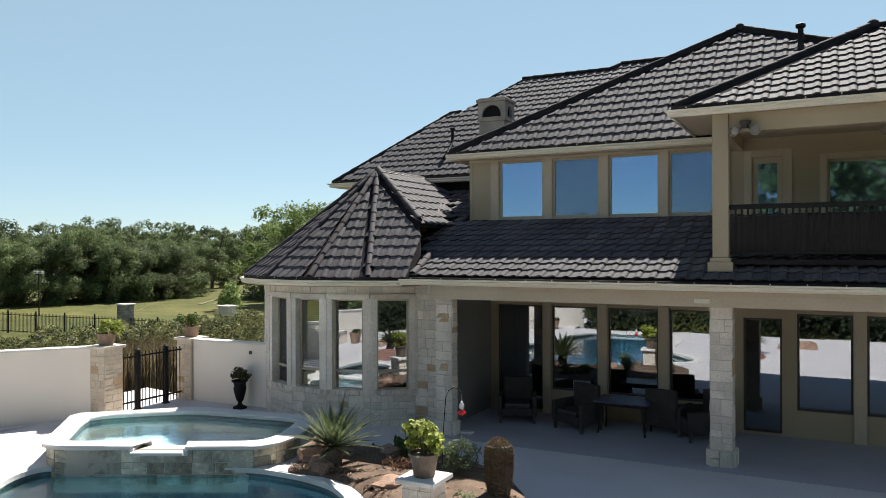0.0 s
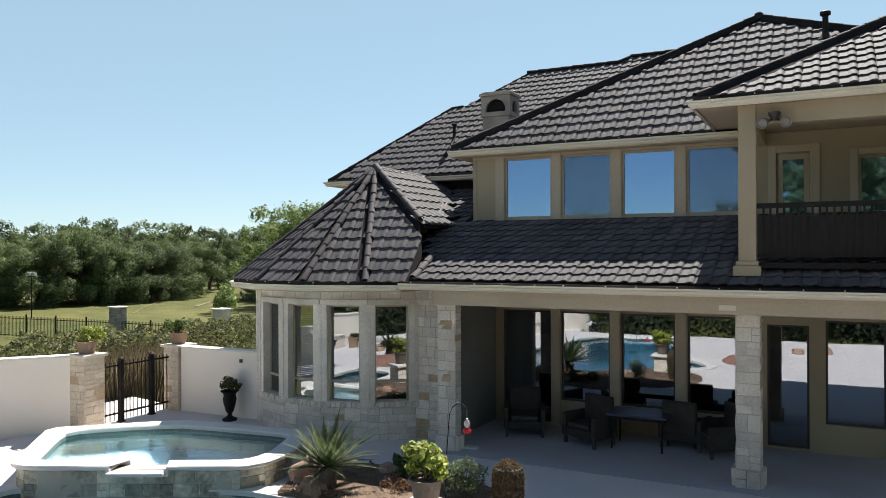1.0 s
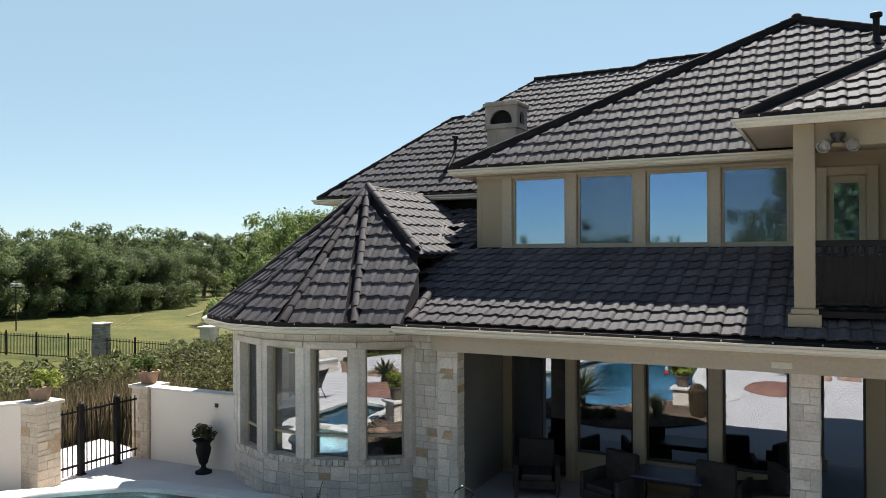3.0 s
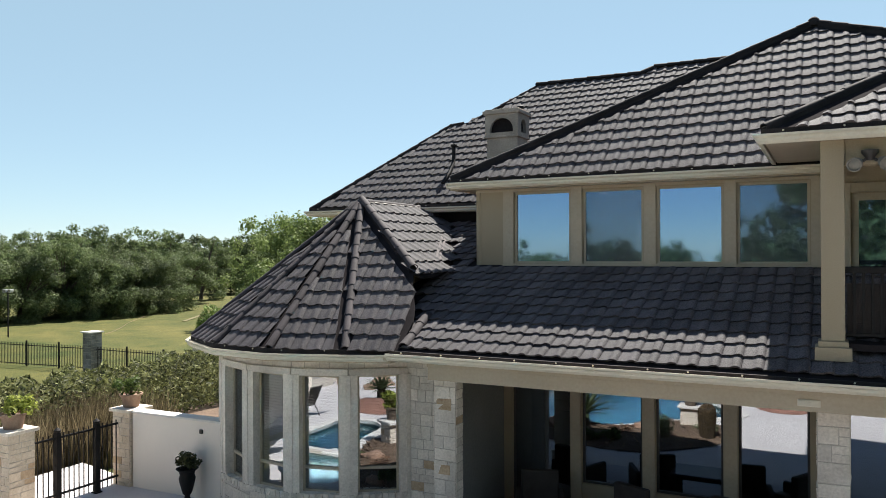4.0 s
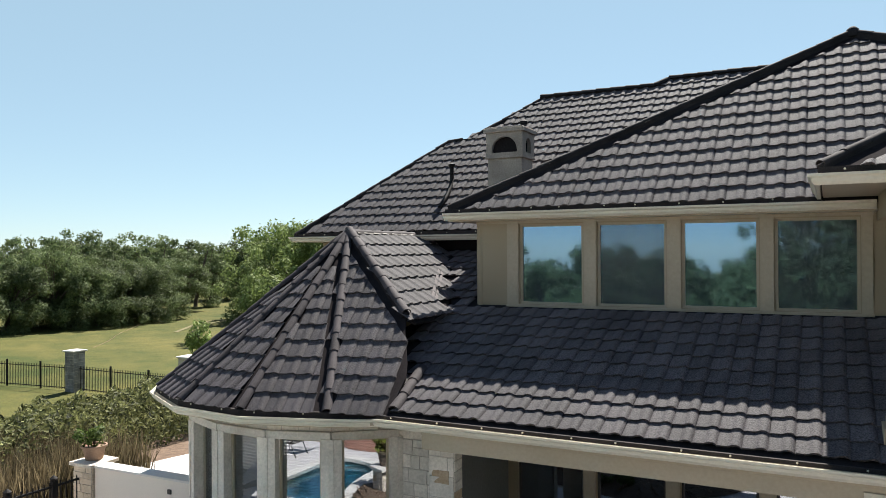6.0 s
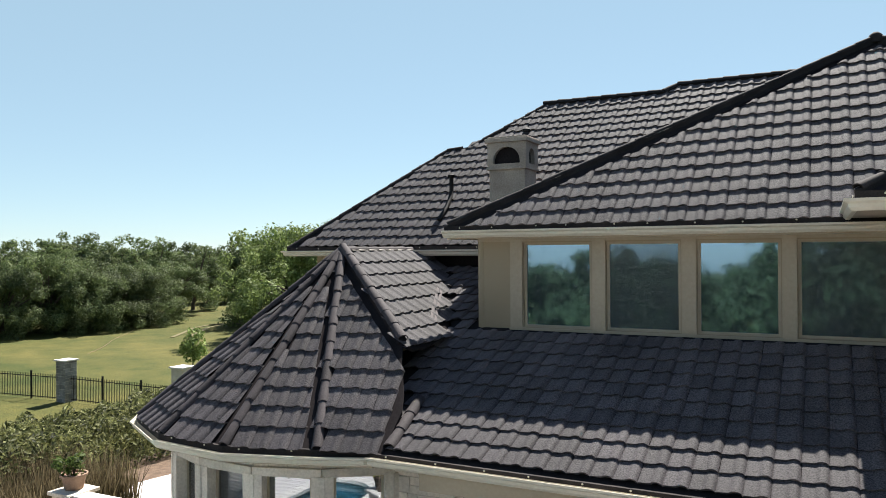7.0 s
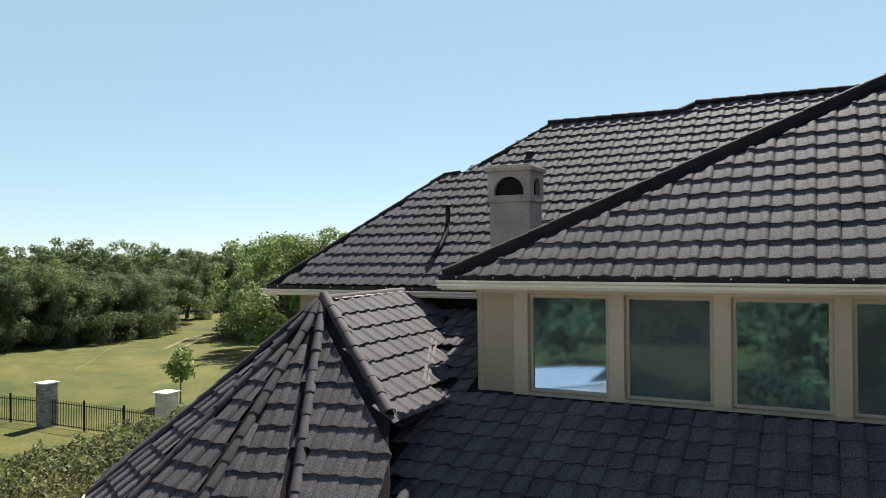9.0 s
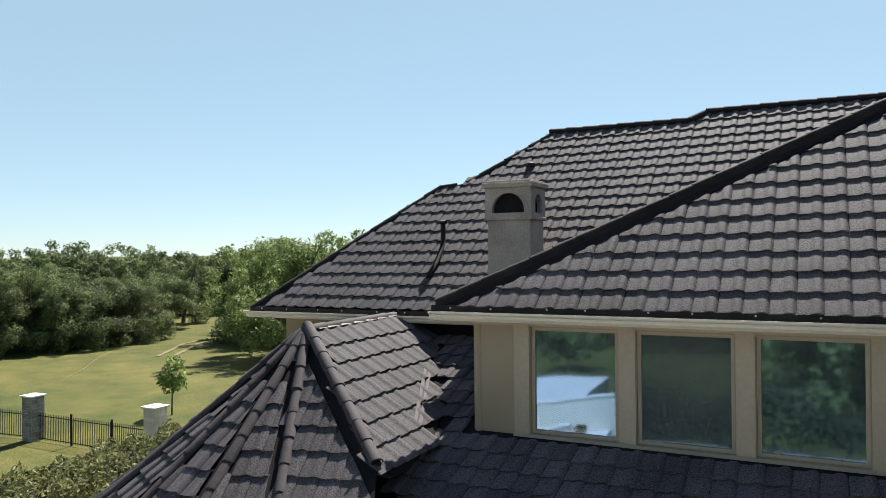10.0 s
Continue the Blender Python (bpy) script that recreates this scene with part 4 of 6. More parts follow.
# side wall and its stones carry the porch shade in their colour
side = structure("wall_patio_side", boxes(((-1.27, -2.4, 0), (-1.07, 0.0, 3.34))), SHADESTONE, "limestone side wall of the covered patio, darkened for shade", "wall")
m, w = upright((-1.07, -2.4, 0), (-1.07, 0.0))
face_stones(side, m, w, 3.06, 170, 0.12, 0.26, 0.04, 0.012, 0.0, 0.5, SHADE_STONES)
# thin slab whose darker, bluer colour stands in for shade under the roof
structure("floor_patio", boxes(((-0.25, -3.42, -0.1), (13.0, -2.38, 0.006)), ((-1.07, -2.38, -0.1), (13.0, 0.0, 0.006))), PORCH, "concrete floor of the covered patio, roof shade in its colour", "floor")
structure("beam_patio", boxes(((-0.22, -3.40, 3.06), (13.0, -2.55, 3.32)), ((-0.22, -3.43, 3.28), (13.0, -3.40, 3.40)), bevel=0.006), TRIM, "tan painted beam over the patio front", "beam")
# ceiling out of view; its dark colour is there to dim the porch
structure("ceiling_patio", boxes(((-1.07, -2.36, 3.2), (13.0, 0.0, 3.26)), ((-0.3, -2.55, 3.2), (13.0, -2.36, 3.26))), CEDAR, "unseen patio ceiling boards, dark to cut bounced light", "ceiling")
structure("soffit_patio", boxes(((-1.0, -3.57, 3.36), (13.0, -3.40, 3.40))), TRIM, "narrow tan soffit under the patio eave", "soffit")
vent = thing("soffit_vent", "small cream louvred vent on the patio beam", "vent")
part("frame", boxes(((5.42, -3.425, 3.13), (5.70, -3.402, 3.22)), bevel=0.004), GUTTER, vent)
for k in range(4):
    part("slat", boxes(((5.44, -3.432, 3.142 + 0.019 * k), (5.68, -3.424, 3.152 + 0.019 * k))), GUTTER, vent)
for a, b in ((1.19, 1.42), (2.61, 2.86), (4.07, 4.33), (8.13, 8.39)):
    structure("mullion_post", boxes(((a + 0.01, -0.07, 0.0), (b - 0.01, 0.0, 2.8)), bevel=0.006), TRIM, "tan boxed post between patio windows", "post")
for a, b in ((-0.25, 0.0), (1.21, 1.46), (2.65, 2.90), (4.10, 4.33), (5.52, 5.70)):
    structure("mullion_casing", boxes(((a + 0.012, -0.03, 4.92), (b - 0.012, 0.0, 6.5)), bevel=0.005), TRIM, "tan casing between upper windows", "trim")
structure("sill_upper", boxes(((-0.25, -0.045, 4.905), (5.7, 0.0, 4.955)), bevel=0.006), TRIM, "tan sill under the upper windows", "sill")
structure("frieze_upper", boxes(((-0.86, -0.02, 6.45), (5.7, 0.0, 6.5))), TRIM, "tan frieze band over the upper windows", "trim")
structure("corner_upper", lathe([(0.075, 4.4), (0.075, 6.5)], 20, None, (-0.795, 0.055, 0)), STUCCO, "rounded stucco corner of the upper wall", "wall", 40)

# ---------- balcony ----------
# roof metal's dark colour stands in for the shade below the railing
structure("floor_balcony", boxes(((5.70, -3.05, 3.86), (13.0, 0.0, 3.95))), DECK, "balcony floor above the low roof, darkened for shade", "floor")
wall_with_openings("wall_balcony", 5.92, 13.0, 3.95, 6.9, 0.0, 0.22, [(6.16, 6.76, 3.97, 6.17), (7.66, 9.3, 4.9, 6.06)], STUCCO, "tan stucco wall behind the balcony")
window("window_17", 7.66, 9.3, 4.9, 6.06, 0.05, TRIM, "wide reflective balcony window")
structure("casing_balcony", boxes(((5.98, -0.045, 3.95), (6.14, 0.0, 6.35)), ((6.78, -0.045, 3.95), (6.96, 0.0, 6.35)), ((6.14, -0.045, 6.19), (6.78, 0.0, 6.35)), ((7.5, -0.045, 4.75), (7.65, 0, 6.2)), ((7.65, -0.045, 6.07), (9.4, 0, 6.2)), bevel=0.008), TRIM, "tan casings round the balcony door and window", "trim")
door = thing("door_1", "tan glazed balcony door, closed", "door", None, "", "structure")
part("door_frame", boxes(((6.16, 0.04, 3.97), (6.26, 0.10, 6.17)), ((6.66, 0.04, 3.97), (6.76, 0.10, 6.17)), ((6.26, 0.04, 6.05), (6.66, 0.10, 6.17)), ((6.26, 0.04, 3.97), (6.66, 0.10, 4.25))), TRIM, door)
part("pane", boxes(((6.26, 0.06, 4.25), (6.66, 0.075, 6.05))), GLASS, door, "dark reflective glass")
structure("ceiling_balcony", boxes(((5.97, -2.79, 6.62), (13.0, 0.0, 6.66))), STUCCO, "tan stucco balcony ceiling", "ceiling")
structure("soffit_balcony", boxes(((5.02, -3.23, 6.71), (13.0, -3.0, 6.75)), ((5.02, -3.0, 6.71), (5.75, 0.2, 6.75))), TRIM, "tan soffit under the balcony eave", "soffit")
structure("beam_balcony", boxes(((6.0, -3.04, 6.36), (13.0, -2.80, 6.71)), ((5.74, -2.80, 6.36), (5.96, 0.0, 6.71)), bevel=0.006), STUCCO, "tan stucco beam round the balcony", "beam")
col = thing("balcony_column", "square tan stucco column with a stepped base", "column")
part("shaft", boxes(((5.71, -3.10, 3.98), (6.0, -2.80, 6.76)), bevel=0.01), STUCCO, col)
part("base", boxes(((5.63, -3.18, 3.72), (6.08, -2.72, 3.90)), ((5.67, -3.14, 3.90), (6.04, -2.76, 3.98)), bevel=0.008), STUCCO, col)
part("handle", tube([(6.70, 0.03, 4.95), (6.70, -0.03, 4.95), (6.66, -0.035, 4.95), (6.59, -0.035, 4.95)], 0.012, 8), BRONZE, bpy.data.objects["door_frame"], "dark lever handle")
sofa = thing("balcony_sofa", "dark covered sofa behind the balcony railing", "sofa")
part("cover", boxes(((7.35, -2.45, 3.955), (9.6, -1.55, 4.45)), ((7.35, -1.75, 4.45), (9.6, -1.5, 4.85)), ((7.3, -2.45, 4.45), (7.55, -1.6, 4.7)), bevel=0.07), WICKER, sofa, "dark cloth cover", None, 40)
rail = thing("balcony_railing", "black iron balcony railing with flat balusters", "railing")
part("top_rail", boxes(((6.0, -3.0, 4.90), (13.0, -2.91, 4.99)), bevel=0.012), IRON, rail)
part("bottom_rail", boxes(((6.0, -2.975, 4.05), (13.0, -2.935, 4.09))), IRON, rail)
bal = boxes(((-0.018, -0.018, 4.09), (0.018, 0.018, 4.93)))
bal_me = mesh_of("baluster", bal, IRON)
for k in range(62):
    ob = new("baluster", bal_me)
    ob.parent = rail
    ob.matrix_basis = Matrix.Translation((6.11 + 0.11 * k, -2.955, 0))
screen = thing("balcony_screen", "dark privacy panel behind the balcony railing", "screen")
for k in range(7):
    part("panel", boxes(((6.02 + 0.98 * k, -2.90, 4.06), (6.99 + 0.98 * k, -2.885, 4.76))), WICKER, screen)
part("rail", boxes(((6.02, -2.885, 4.70), (12.9, -2.865, 4.74))), IRON, screen)


def flood_light(x, y, z):
    ob = thing("flood_light", "twin silver flood lamps on a dark mount under the balcony eave", "light", Matrix.Translation((x, y, z)) @ Matrix.Scale(1.35, 4), "balcony lights")
    part("mount", lathe([(0.075, 0.06), (0.075, 0.03), (0.05, 0.0), (0.03, -0.04)], 14), BRONZE, ob, "dark round mount", None, 40)
    for s in (-1, 1):
        m = Matrix.Translation((0.11 * s, -0.03, -0.06)) @ Matrix.Rotation(radians(18 * s), 4, "Z") @ Matrix.Rotation(radians(108), 4, "X")
        part("arm", tube([(0.02 * s, 0, -0.02), (0.07 * s, -0.01, -0.05), (0.11 * s, -0.03, -0.06)], 0.014, 8), BRONZE, ob)
        lamp = part("lamp", lathe([(0.02, -0.06), (0.045, -0.02), (0.065, 0.06), (0.07, 0.11), (0.06, 0.112), (0.05, 0.07), (0.0, 0.04)], 16), STEEL, ob, "silver lamp head", m, 40)
        part("lens", lathe([(0.058, 0.085), (0.04, 0.10), (0.0, 0.106)], 14), STEEL, lamp, "frosted lens", None, 40)
    return ob


flood_light(6.3, -3.10, 6.46)
flood_light(8.85, -1.2, 6.55)


# ---------- chimney and roof pipes ----------
def chimney():
    ob = thing("chimney", "grey-tan stucco chimney with arched openings in its head", "chimney")
    x0, x1, y0, y1, z0, z1 = -1.89, -1.00, 2.80, 3.56, 6.6, 8.08
    part("shaft", boxes(((x0 + 0.03, y0 + 0.03, z0), (x1 - 0.03, y1 - 0.03, z1)), bevel=0.01), CHIMNEY, ob)

    def arch_panel(w, h, ow, oh):
        """A panel in x and z with an arched opening, pushed back along y."""
        outer = [(-w / 2, 0), (w / 2, 0), (w / 2, h), (-w / 2, h)]
        r = ow / 2
        spring = oh - r
        arch = [(-r, 0.10)] + [(-r * math.cos(math.pi * k / 12), 0.10 + spring + r * math.sin(math.pi * k / 12)) for k in range(13)] + [(r, 0.10)]
        bm = bmesh.new()
        loops = []
        for y in (0.0, 0.09):
            loops.append(([bm.verts.new((x, y, z)) for x, z in outer], [bm.verts.new((x, y, z)) for x, z in arch]))
        for o, a in loops:
            es = [bm.edges.new((l[i], l[(i + 1) % len(l)])) for l in (o, a) for i in range(len(l))]
            bmesh.ops.triangle_fill(bm, edges=es, use_beauty=True)
        for l0, l1 in zip(*loops):
            for i in range(len(l0)):
                j = (i + 1) % len(l0)
                bm.faces.new((l0[i], l0[j], l1[j], l1[i]))
        bmesh.ops.recalc_face_normals(bm, faces=bm.faces)
        return bm

    w, d, h = x1 - x0, y1 - y0, 0.56
    cx, cy = (x0 + x1) / 2, (y0 + y1) / 2
    for k, (ww, m) in enumerate(((w, Matrix.Translation((cx, y0, z1))), (w, Matrix.Translation((cx, y1, z1)) @ Matrix.Rotation(math.pi, 4, "Z")), (d - 0.18, Matrix.Translation((x1, cy, z1)) @ Matrix.Rotation(math.pi / 2, 4, "Z")), (d - 0.18, Matrix.Translation((x0, cy, z1)) @ Matrix.Rotation(-math.pi / 2, 4, "Z")))):
        part("arched_panel", arch_panel(ww, h, 0.62 if k < 2 else 0.33, 0.36 if k < 2 else 0.34), CHIMNEY, ob, "", m)
    # block behind the arched openings, in the roof metal's dark colour
    part("flue", boxes(((x0 + 0.12, y0 + 0.12, z1 - 0.02), (x1 - 0.12, y1 - 0.12, z1 + 0.5))), DECK, ob, "dark flue block behind the arches")
    part("band", boxes(((x0 - 0.02, y0 - 0.02, z1 - 0.03), (x1 + 0.02, y1 + 0.02, z1 + 0.02)), bevel=0.008), CHIMNEY, ob)
    part("cap", boxes(((x0 - 0.05, y0 - 0.05, z1 + h), (x1 + 0.05, y1 + 0.05, z1 + h + 0.09)), ((x0, y0, z1 + h + 0.09), (x1, y1, z1 + h + 0.13)), bevel=0.012), CHIMNEY, ob)


chimney()


def vent_pipe(x, z_top, foot, r=0.055, cap=True, name="vent_pipe", label="dark metal vent pipe standing on the roof"):
    ob = thing(name, label, "pipe")
    part("pipe", tube([foot, (foot[0], foot[1], z_top)], r, 12), IRON, ob, "", None, 40)
    if cap:
        part("cowl", lathe([(r + 0.01, 0), (r + 0.05, 0.03), (r + 0.05, 0.10), (r, 0.13), (0.01, 0.14)], 14, None, (foot[0], foot[1], z_top - 0.02)), IRON, ob, "", None, 40)
    part("flashing", lathe([(r + 0.12, -0.05), (r + 0.03, 0.06), (r + 0.005, 0.12)], 14, None, foot), CAP, ob, "", None, 40)


bent = thing("bent_vent_pipe", "thin dark bent vent pipe on the back roof", "pipe")
part("pipe", tube([back_point(-3.14, 2.88) + Vector((0, 0, 0.08)), back_point(-3.12, 3.25) + Vector((0, -0.02, 0.10)), back_point(-3.18, 3.60) + Vector((0, -0.03, 0.12)), (-3.21, 3.68, 7.72), (-3.21, 3.68, 8.06)], 0.05, 10), IRON, bent, "", None, 40)
part("cowl", lathe([(0.07, 0), (0.085, 0.02), (0.085, 0.06), (0.03, 0.08)], 12, None, (-3.21, 3.68, 8.04)), IRON, bent, "", None, 40)
vent_pipe(7.06, 9.62, (7.06, 2.45, 9.10), 0.065)
vent_pipe(-2.2, 9.36, tuple(back_point(-2.2, 6.05)), 0.045, True)


# ---------- patio floor, pool and spa ----------
SPA = [(-5.78, -8.84), (-5.40, -8.93), (-1.98, -7.20), (-1.78, -6.75), (-1.79, -6.2), (-2.1, -5.35), (-2.4, -4.62), (-5.55, -5.06), (-7.58, -6.88)]
POOL = [(-5.6, -9.75), (-5.75, -9.2), (-5.642, -8.80), (-4.752, -8.50), (-3.852, -8.045), (-2.952, -7.59), (-2.022, -7.14), (-1.3, -7.12), (-0.75, -7.15), (0.0, -7.35), (0.7, -7.9), (1.3, -8.7), (2.2, -9.5), (3.0, -9.9), (3.3, -10.6), (2.9, -11.5), (1.9, -12.6), (1.5, -14.2), (1.5, -15.6), (1.3, -17.4), (0.3, -18.6), (-1.3, -18.7), (-2.7, -18.0), (-3.4, -16.2), (-3.3, -14.4), (-4.1, -12.4), (-4.9, -10.6)]


def offset(poly, d):
    out = []
    n = len(poly)
    for i in range(n):
        p, q, r = (Vector(poly[(i + k) % n]) for k in (-1, 0, 1))
        a, b = (q - p).normalized(), (r - q).normalized()
        na, nb = Vector((a.y, -a.x)), Vector((b.y, -b.x))
        k = (na + nb).normalized()
        out.append(tuple(q + k * d / max(0.5, k.dot(na))))
    return out


def rounded(poly, times=2, cut=0.25):
    for _ in range(times):
        out = []
        for i in range(len(poly)):
            a, b = Vector(poly[i]), Vector(poly[(i + 1) % len(poly)])
            out += [tuple(a * (1 - cut) + b * cut), tuple(a * cut + b * (1 - cut))]
        poly = out
    return poly


def ring_slab(outer, inner, z0, z1):
    """A flat band between two outlines of the same count."""
    bm = bmesh.new()
    rows = [[bm.verts.new((x, y, z)) for x, y in poly] for poly, z in ((outer, z0), (outer, z1), (inner, z1), (inner, z0))]
    n = len(outer)
    for k in range(4):
        a, b = rows[k], rows[(k + 1) % 4]
        for i in range(n):
            bm.faces.new((a[i], a[(i + 1) % n], b[(i + 1) % n], b[i]))
    bmesh.ops.recalc_face_normals(bm, faces=bm.faces)
    return bm


def area(poly):
    return sum(poly[i - 1][0] * poly[i][1] - poly[i][0] * poly[i - 1][1] for i in range(len(poly))) / 2


def patio():
    pool = rounded(POOL, 2)
    if area(pool) < 0:
        pool = pool[::-1]
    bm = bmesh.new()
    edge = [(-9.3, -20.0), (16.0, -20.0), (16.0, 2.4), (-5.5, 2.4), (-5.5, -2.45), (-9.3, -2.45)]
    vs = [[bm.verts.new((x, y, floor_height(x))) for x, y in poly] for poly in (edge, offset(pool, 0.30))]
    es = [bm.edges.new((l[i], l[(i + 1) % len(l)])) for l in vs for i in range(len(l))]
    bmesh.ops.triangle_fill(bm, edges=es, use_beauty=True)
    bmesh.ops.recalc_face_normals(bm, faces=bm.faces)
    if sum(f.normal.z for f in bm.faces) < 0:
        bmesh.ops.reverse_faces(bm, faces=bm.faces)
    geo = bmesh.ops.extrude_face_region(bm, geom=list(bm.faces))
    for v in [g for g in geo["geom"] if isinstance(g, bmesh.types.BMVert)]:
        v.co.z -= 0.25
    bmesh.ops.recalc_face_normals(bm, faces=bm.faces)
    structure("patio", bm, PATIO, "pale broom-finished concrete patio floor", "patio")
    structure("pool_coping", ring_slab(offset(pool, 0.32), offset(pool, -0.04), -0.06, 0.03), COPING, "pale stone coping round the pool", "coping")
    bm = ring_slab(offset(pool, 0.02), pool, -1.5, -0.05)
    structure("pool_wall", bm, DEEP, "dark blue pebble-lined pool wall", "wall")
    structure("pool_waterline", ring_slab(pool, offset(pool, -0.012), -0.26, -0.07), MOSAIC, "dark mosaic waterline tiles of the pool", "trim")
    structure("pool_floor", prism(offset(pool, 0.02), -1.6, -1.45), DEEP, "dark blue pebble-lined pool floor", "floor")
    w = structure("pool_water", prism(offset(pool, -0.015), -0.14, -0.13), WATER, "clear blue pool water with small ripples", "water")
    w.visible_shadow = False


patio()


SPA_STONES = stone_meshes(SPASTONE)


def spa():
    out = SPA
    if area(out) < 0:
        out = out[::-1]
    ob = thing("spa", "raised stone-faced spa with a pale coping and a spillway", "spa")
    count, cx, cy = 72, -4.0, -6.75

    def around(poly, angle):
        """Distance from the spa's middle to an outline, in one direction."""
        dx, dy, best = math.cos(angle), math.sin(angle), 9.0
        for i in range(len(poly)):
            (x1, y1), (x2, y2) = poly[i - 1], poly[i]
            ex, ey = x2 - x1, y2 - y1
            den = dx * ey - dy * ex
            if abs(den) > 1e-9:
                t, u = ((x1 - cx) * ey - (y1 - cy) * ex) / den, ((x1 - cx) * dy - (y1 - cy) * dx) / den
                if t > 0 and -1e-6 <= u <= 1 + 1e-6:
                    best = min(best, t)
        return best

    turns = [2 * math.pi * k / count for k in range(count)]
    soft = rounded(rounded(offset(out, -0.36), 1, 0.11), 2)
    r_out, r_in = [around(out, a) for a in turns], [around(soft, a) for a in turns]
    point = lambda k, r: (cx + r * math.cos(turns[k % count]), cy + r * math.sin(turns[k % count]))
    inner = [point(k, r_in[k]) for k in range(count)]
    part("wall", ring_slab([point(k, r_out[k] - 0.06) for k in range(count)], [point(k, r_in[k] + 0.01) for k in range(count)], -0.45, 0.38), MORTAR, ob)
    n = len(out)
    for i in range(n):
        p, q = offset(out, -0.05)[i], offset(out, -0.05)[(i + 1) % n]
        m, w = upright((*p, -0.30), q)
        face_stones(ob, m, w, 0.67, 300 + i, 0.15, 0.28, 0.04, 0.012, 0.05, 0.6, SPA_STONES)
    # coping with the spillway left open
    a, b = (Vector(p) for p in ((-5.40, -8.93), (-1.98, -7.20)))
    d = (b - a).normalized()
    s0, s1 = a + (b - a) * 0.395, a + (b - a) * 0.665
    nrm = Vector((-d.y, d.x))
    gap0, gap1 = (math.atan2(p.y - cy, p.x - cx) % (2 * math.pi) for p in (s0, s1))
    bm = bmesh.new()
    prof = lambda k: [bm.verts.new((*point(k, r), z)) for r, z in ((r_out[k % count] + 0.02, 0.38), (r_out[k % count] + 0.045, 0.40), (r_out[k % count] + 0.045, 0.445), (r_out[k % count] + 0.02, 0.465), (r_in[k % count] + 0.02, 0.465), (r_in[k % count] - 0.005, 0.44), (r_in[k % count], 0.38))]
    rows = [prof(k) for k in range(count)]
    for k in range(count):
        mid = (turns[k] + math.pi / count) % (2 * math.pi)
        if gap0 < mid < gap1:
            continue
        p, q = rows[k], rows[(k + 1) % count]
        for i in range(7):
            bm.faces.new((p[i], p[(i + 1) % 7], q[(i + 1) % 7], q[i]))
    bmesh.ops.recalc_face_normals(bm, faces=bm.faces)
    part("coping", bm, COPING, ob, "pale smooth stone coping", None, 40)
    bm = bmesh.new()
    base = Matrix(((d.x, nrm.x, 0, s0.x), (d.y, nrm.y, 0, s0.y), (0, 0, 1, 0), (0, 0, 0, 1)))
    L = (s1 - s0).length
    box(bm, (0.02, -0.17, 0.31), (L - 0.02, 0.36, 0.37), 0.012, base)
    box(bm, (-0.03, -0.06, 0.28), (0.05, 0.36, 0.42), 0.008, base)
    box(bm, (L - 0.05, -0.06, 0.28), (L + 0.03, 0.36, 0.42), 0.008, base)
    part("spillway", bm, COPING, ob, "pale stone spillway slab")
    part("waterline", ring_slab(inner, [point(k, r_in[k] - 0.012) for k in range(count)], 0.18, 0.378), MOSAIC, ob, "dark mosaic waterline")
    part("basin", prism(inner, -0.55, -0.45), PLASTER, ob, "blue plastered basin")
    part("bench", ring_slab(inner, [point(k, r_in[k] - 0.42) for k in range(count)], -0.5, -0.06), PLASTER, ob, "pale blue underwater bench")
    w = part("water", prism([point(k, r_in[k] - 0.014) for k in range(count)], 0.305, 0.315), WATER, ob, "clear rippled water")
    w.visible_shadow = False


spa()


# ---------- foliage ----------
def leaf_cloud(n, place, size, seed, flat=0.3, shape=0.5, jitter=0.6):
    """n leaves as bent quads; place(r) gives a point and an outward direction."""
    r = random.Random(seed)
    verts, faces = [], []
    for _ in range(n):
        p, out = place(r)
        s = size * r.uniform(0.6, 1.4)
        nrm = (Vector(out) + Vector((r.gauss(0, jitter), r.gauss(0, jitter), r.gauss(0, jitter)))).normalized()
        t = nrm.orthogonal().normalized()
        t = Matrix.Rotation(r.uniform(0, 6.283), 3, nrm) @ t
        b = nrm.cross(t)
        i = len(verts)
        p = Vector(p)
        verts += [p - t * s, p + b * s * shape + nrm * s * flat * 0.3, p + t * s, p - b * s * shape + nrm * s * flat * 0.3]
        faces.append((i, i + 1, i + 2, i + 3))
    return verts, faces


def cloud_mesh(name, verts, faces, mat):
    me = bpy.data.meshes.new(name)
    me.from_pydata([tuple(v) for v in verts], [], faces)
    me.materials.append(mat)
    return me


def blob_place(blobs):
    weights = [b[3] ** 2 for b in blobs]

    def place(r):
        x, y, z, rad = r.choices(blobs, weights)[0]
        d = Vector((r.gauss(0, 1), r.gauss(0, 1), r.gauss(0, 1))).normalized()
        k = rad * r.uniform(0.55, 1.05) * (1 + 0.18 * math.sin(d.x * 7 + x) * math.cos(d.y * 6 + y))
        return (x + d.x * k, y + d.y * k, z + d.z * k * 0.85), (d.x, d.y, d.z + 0.3)

    return place


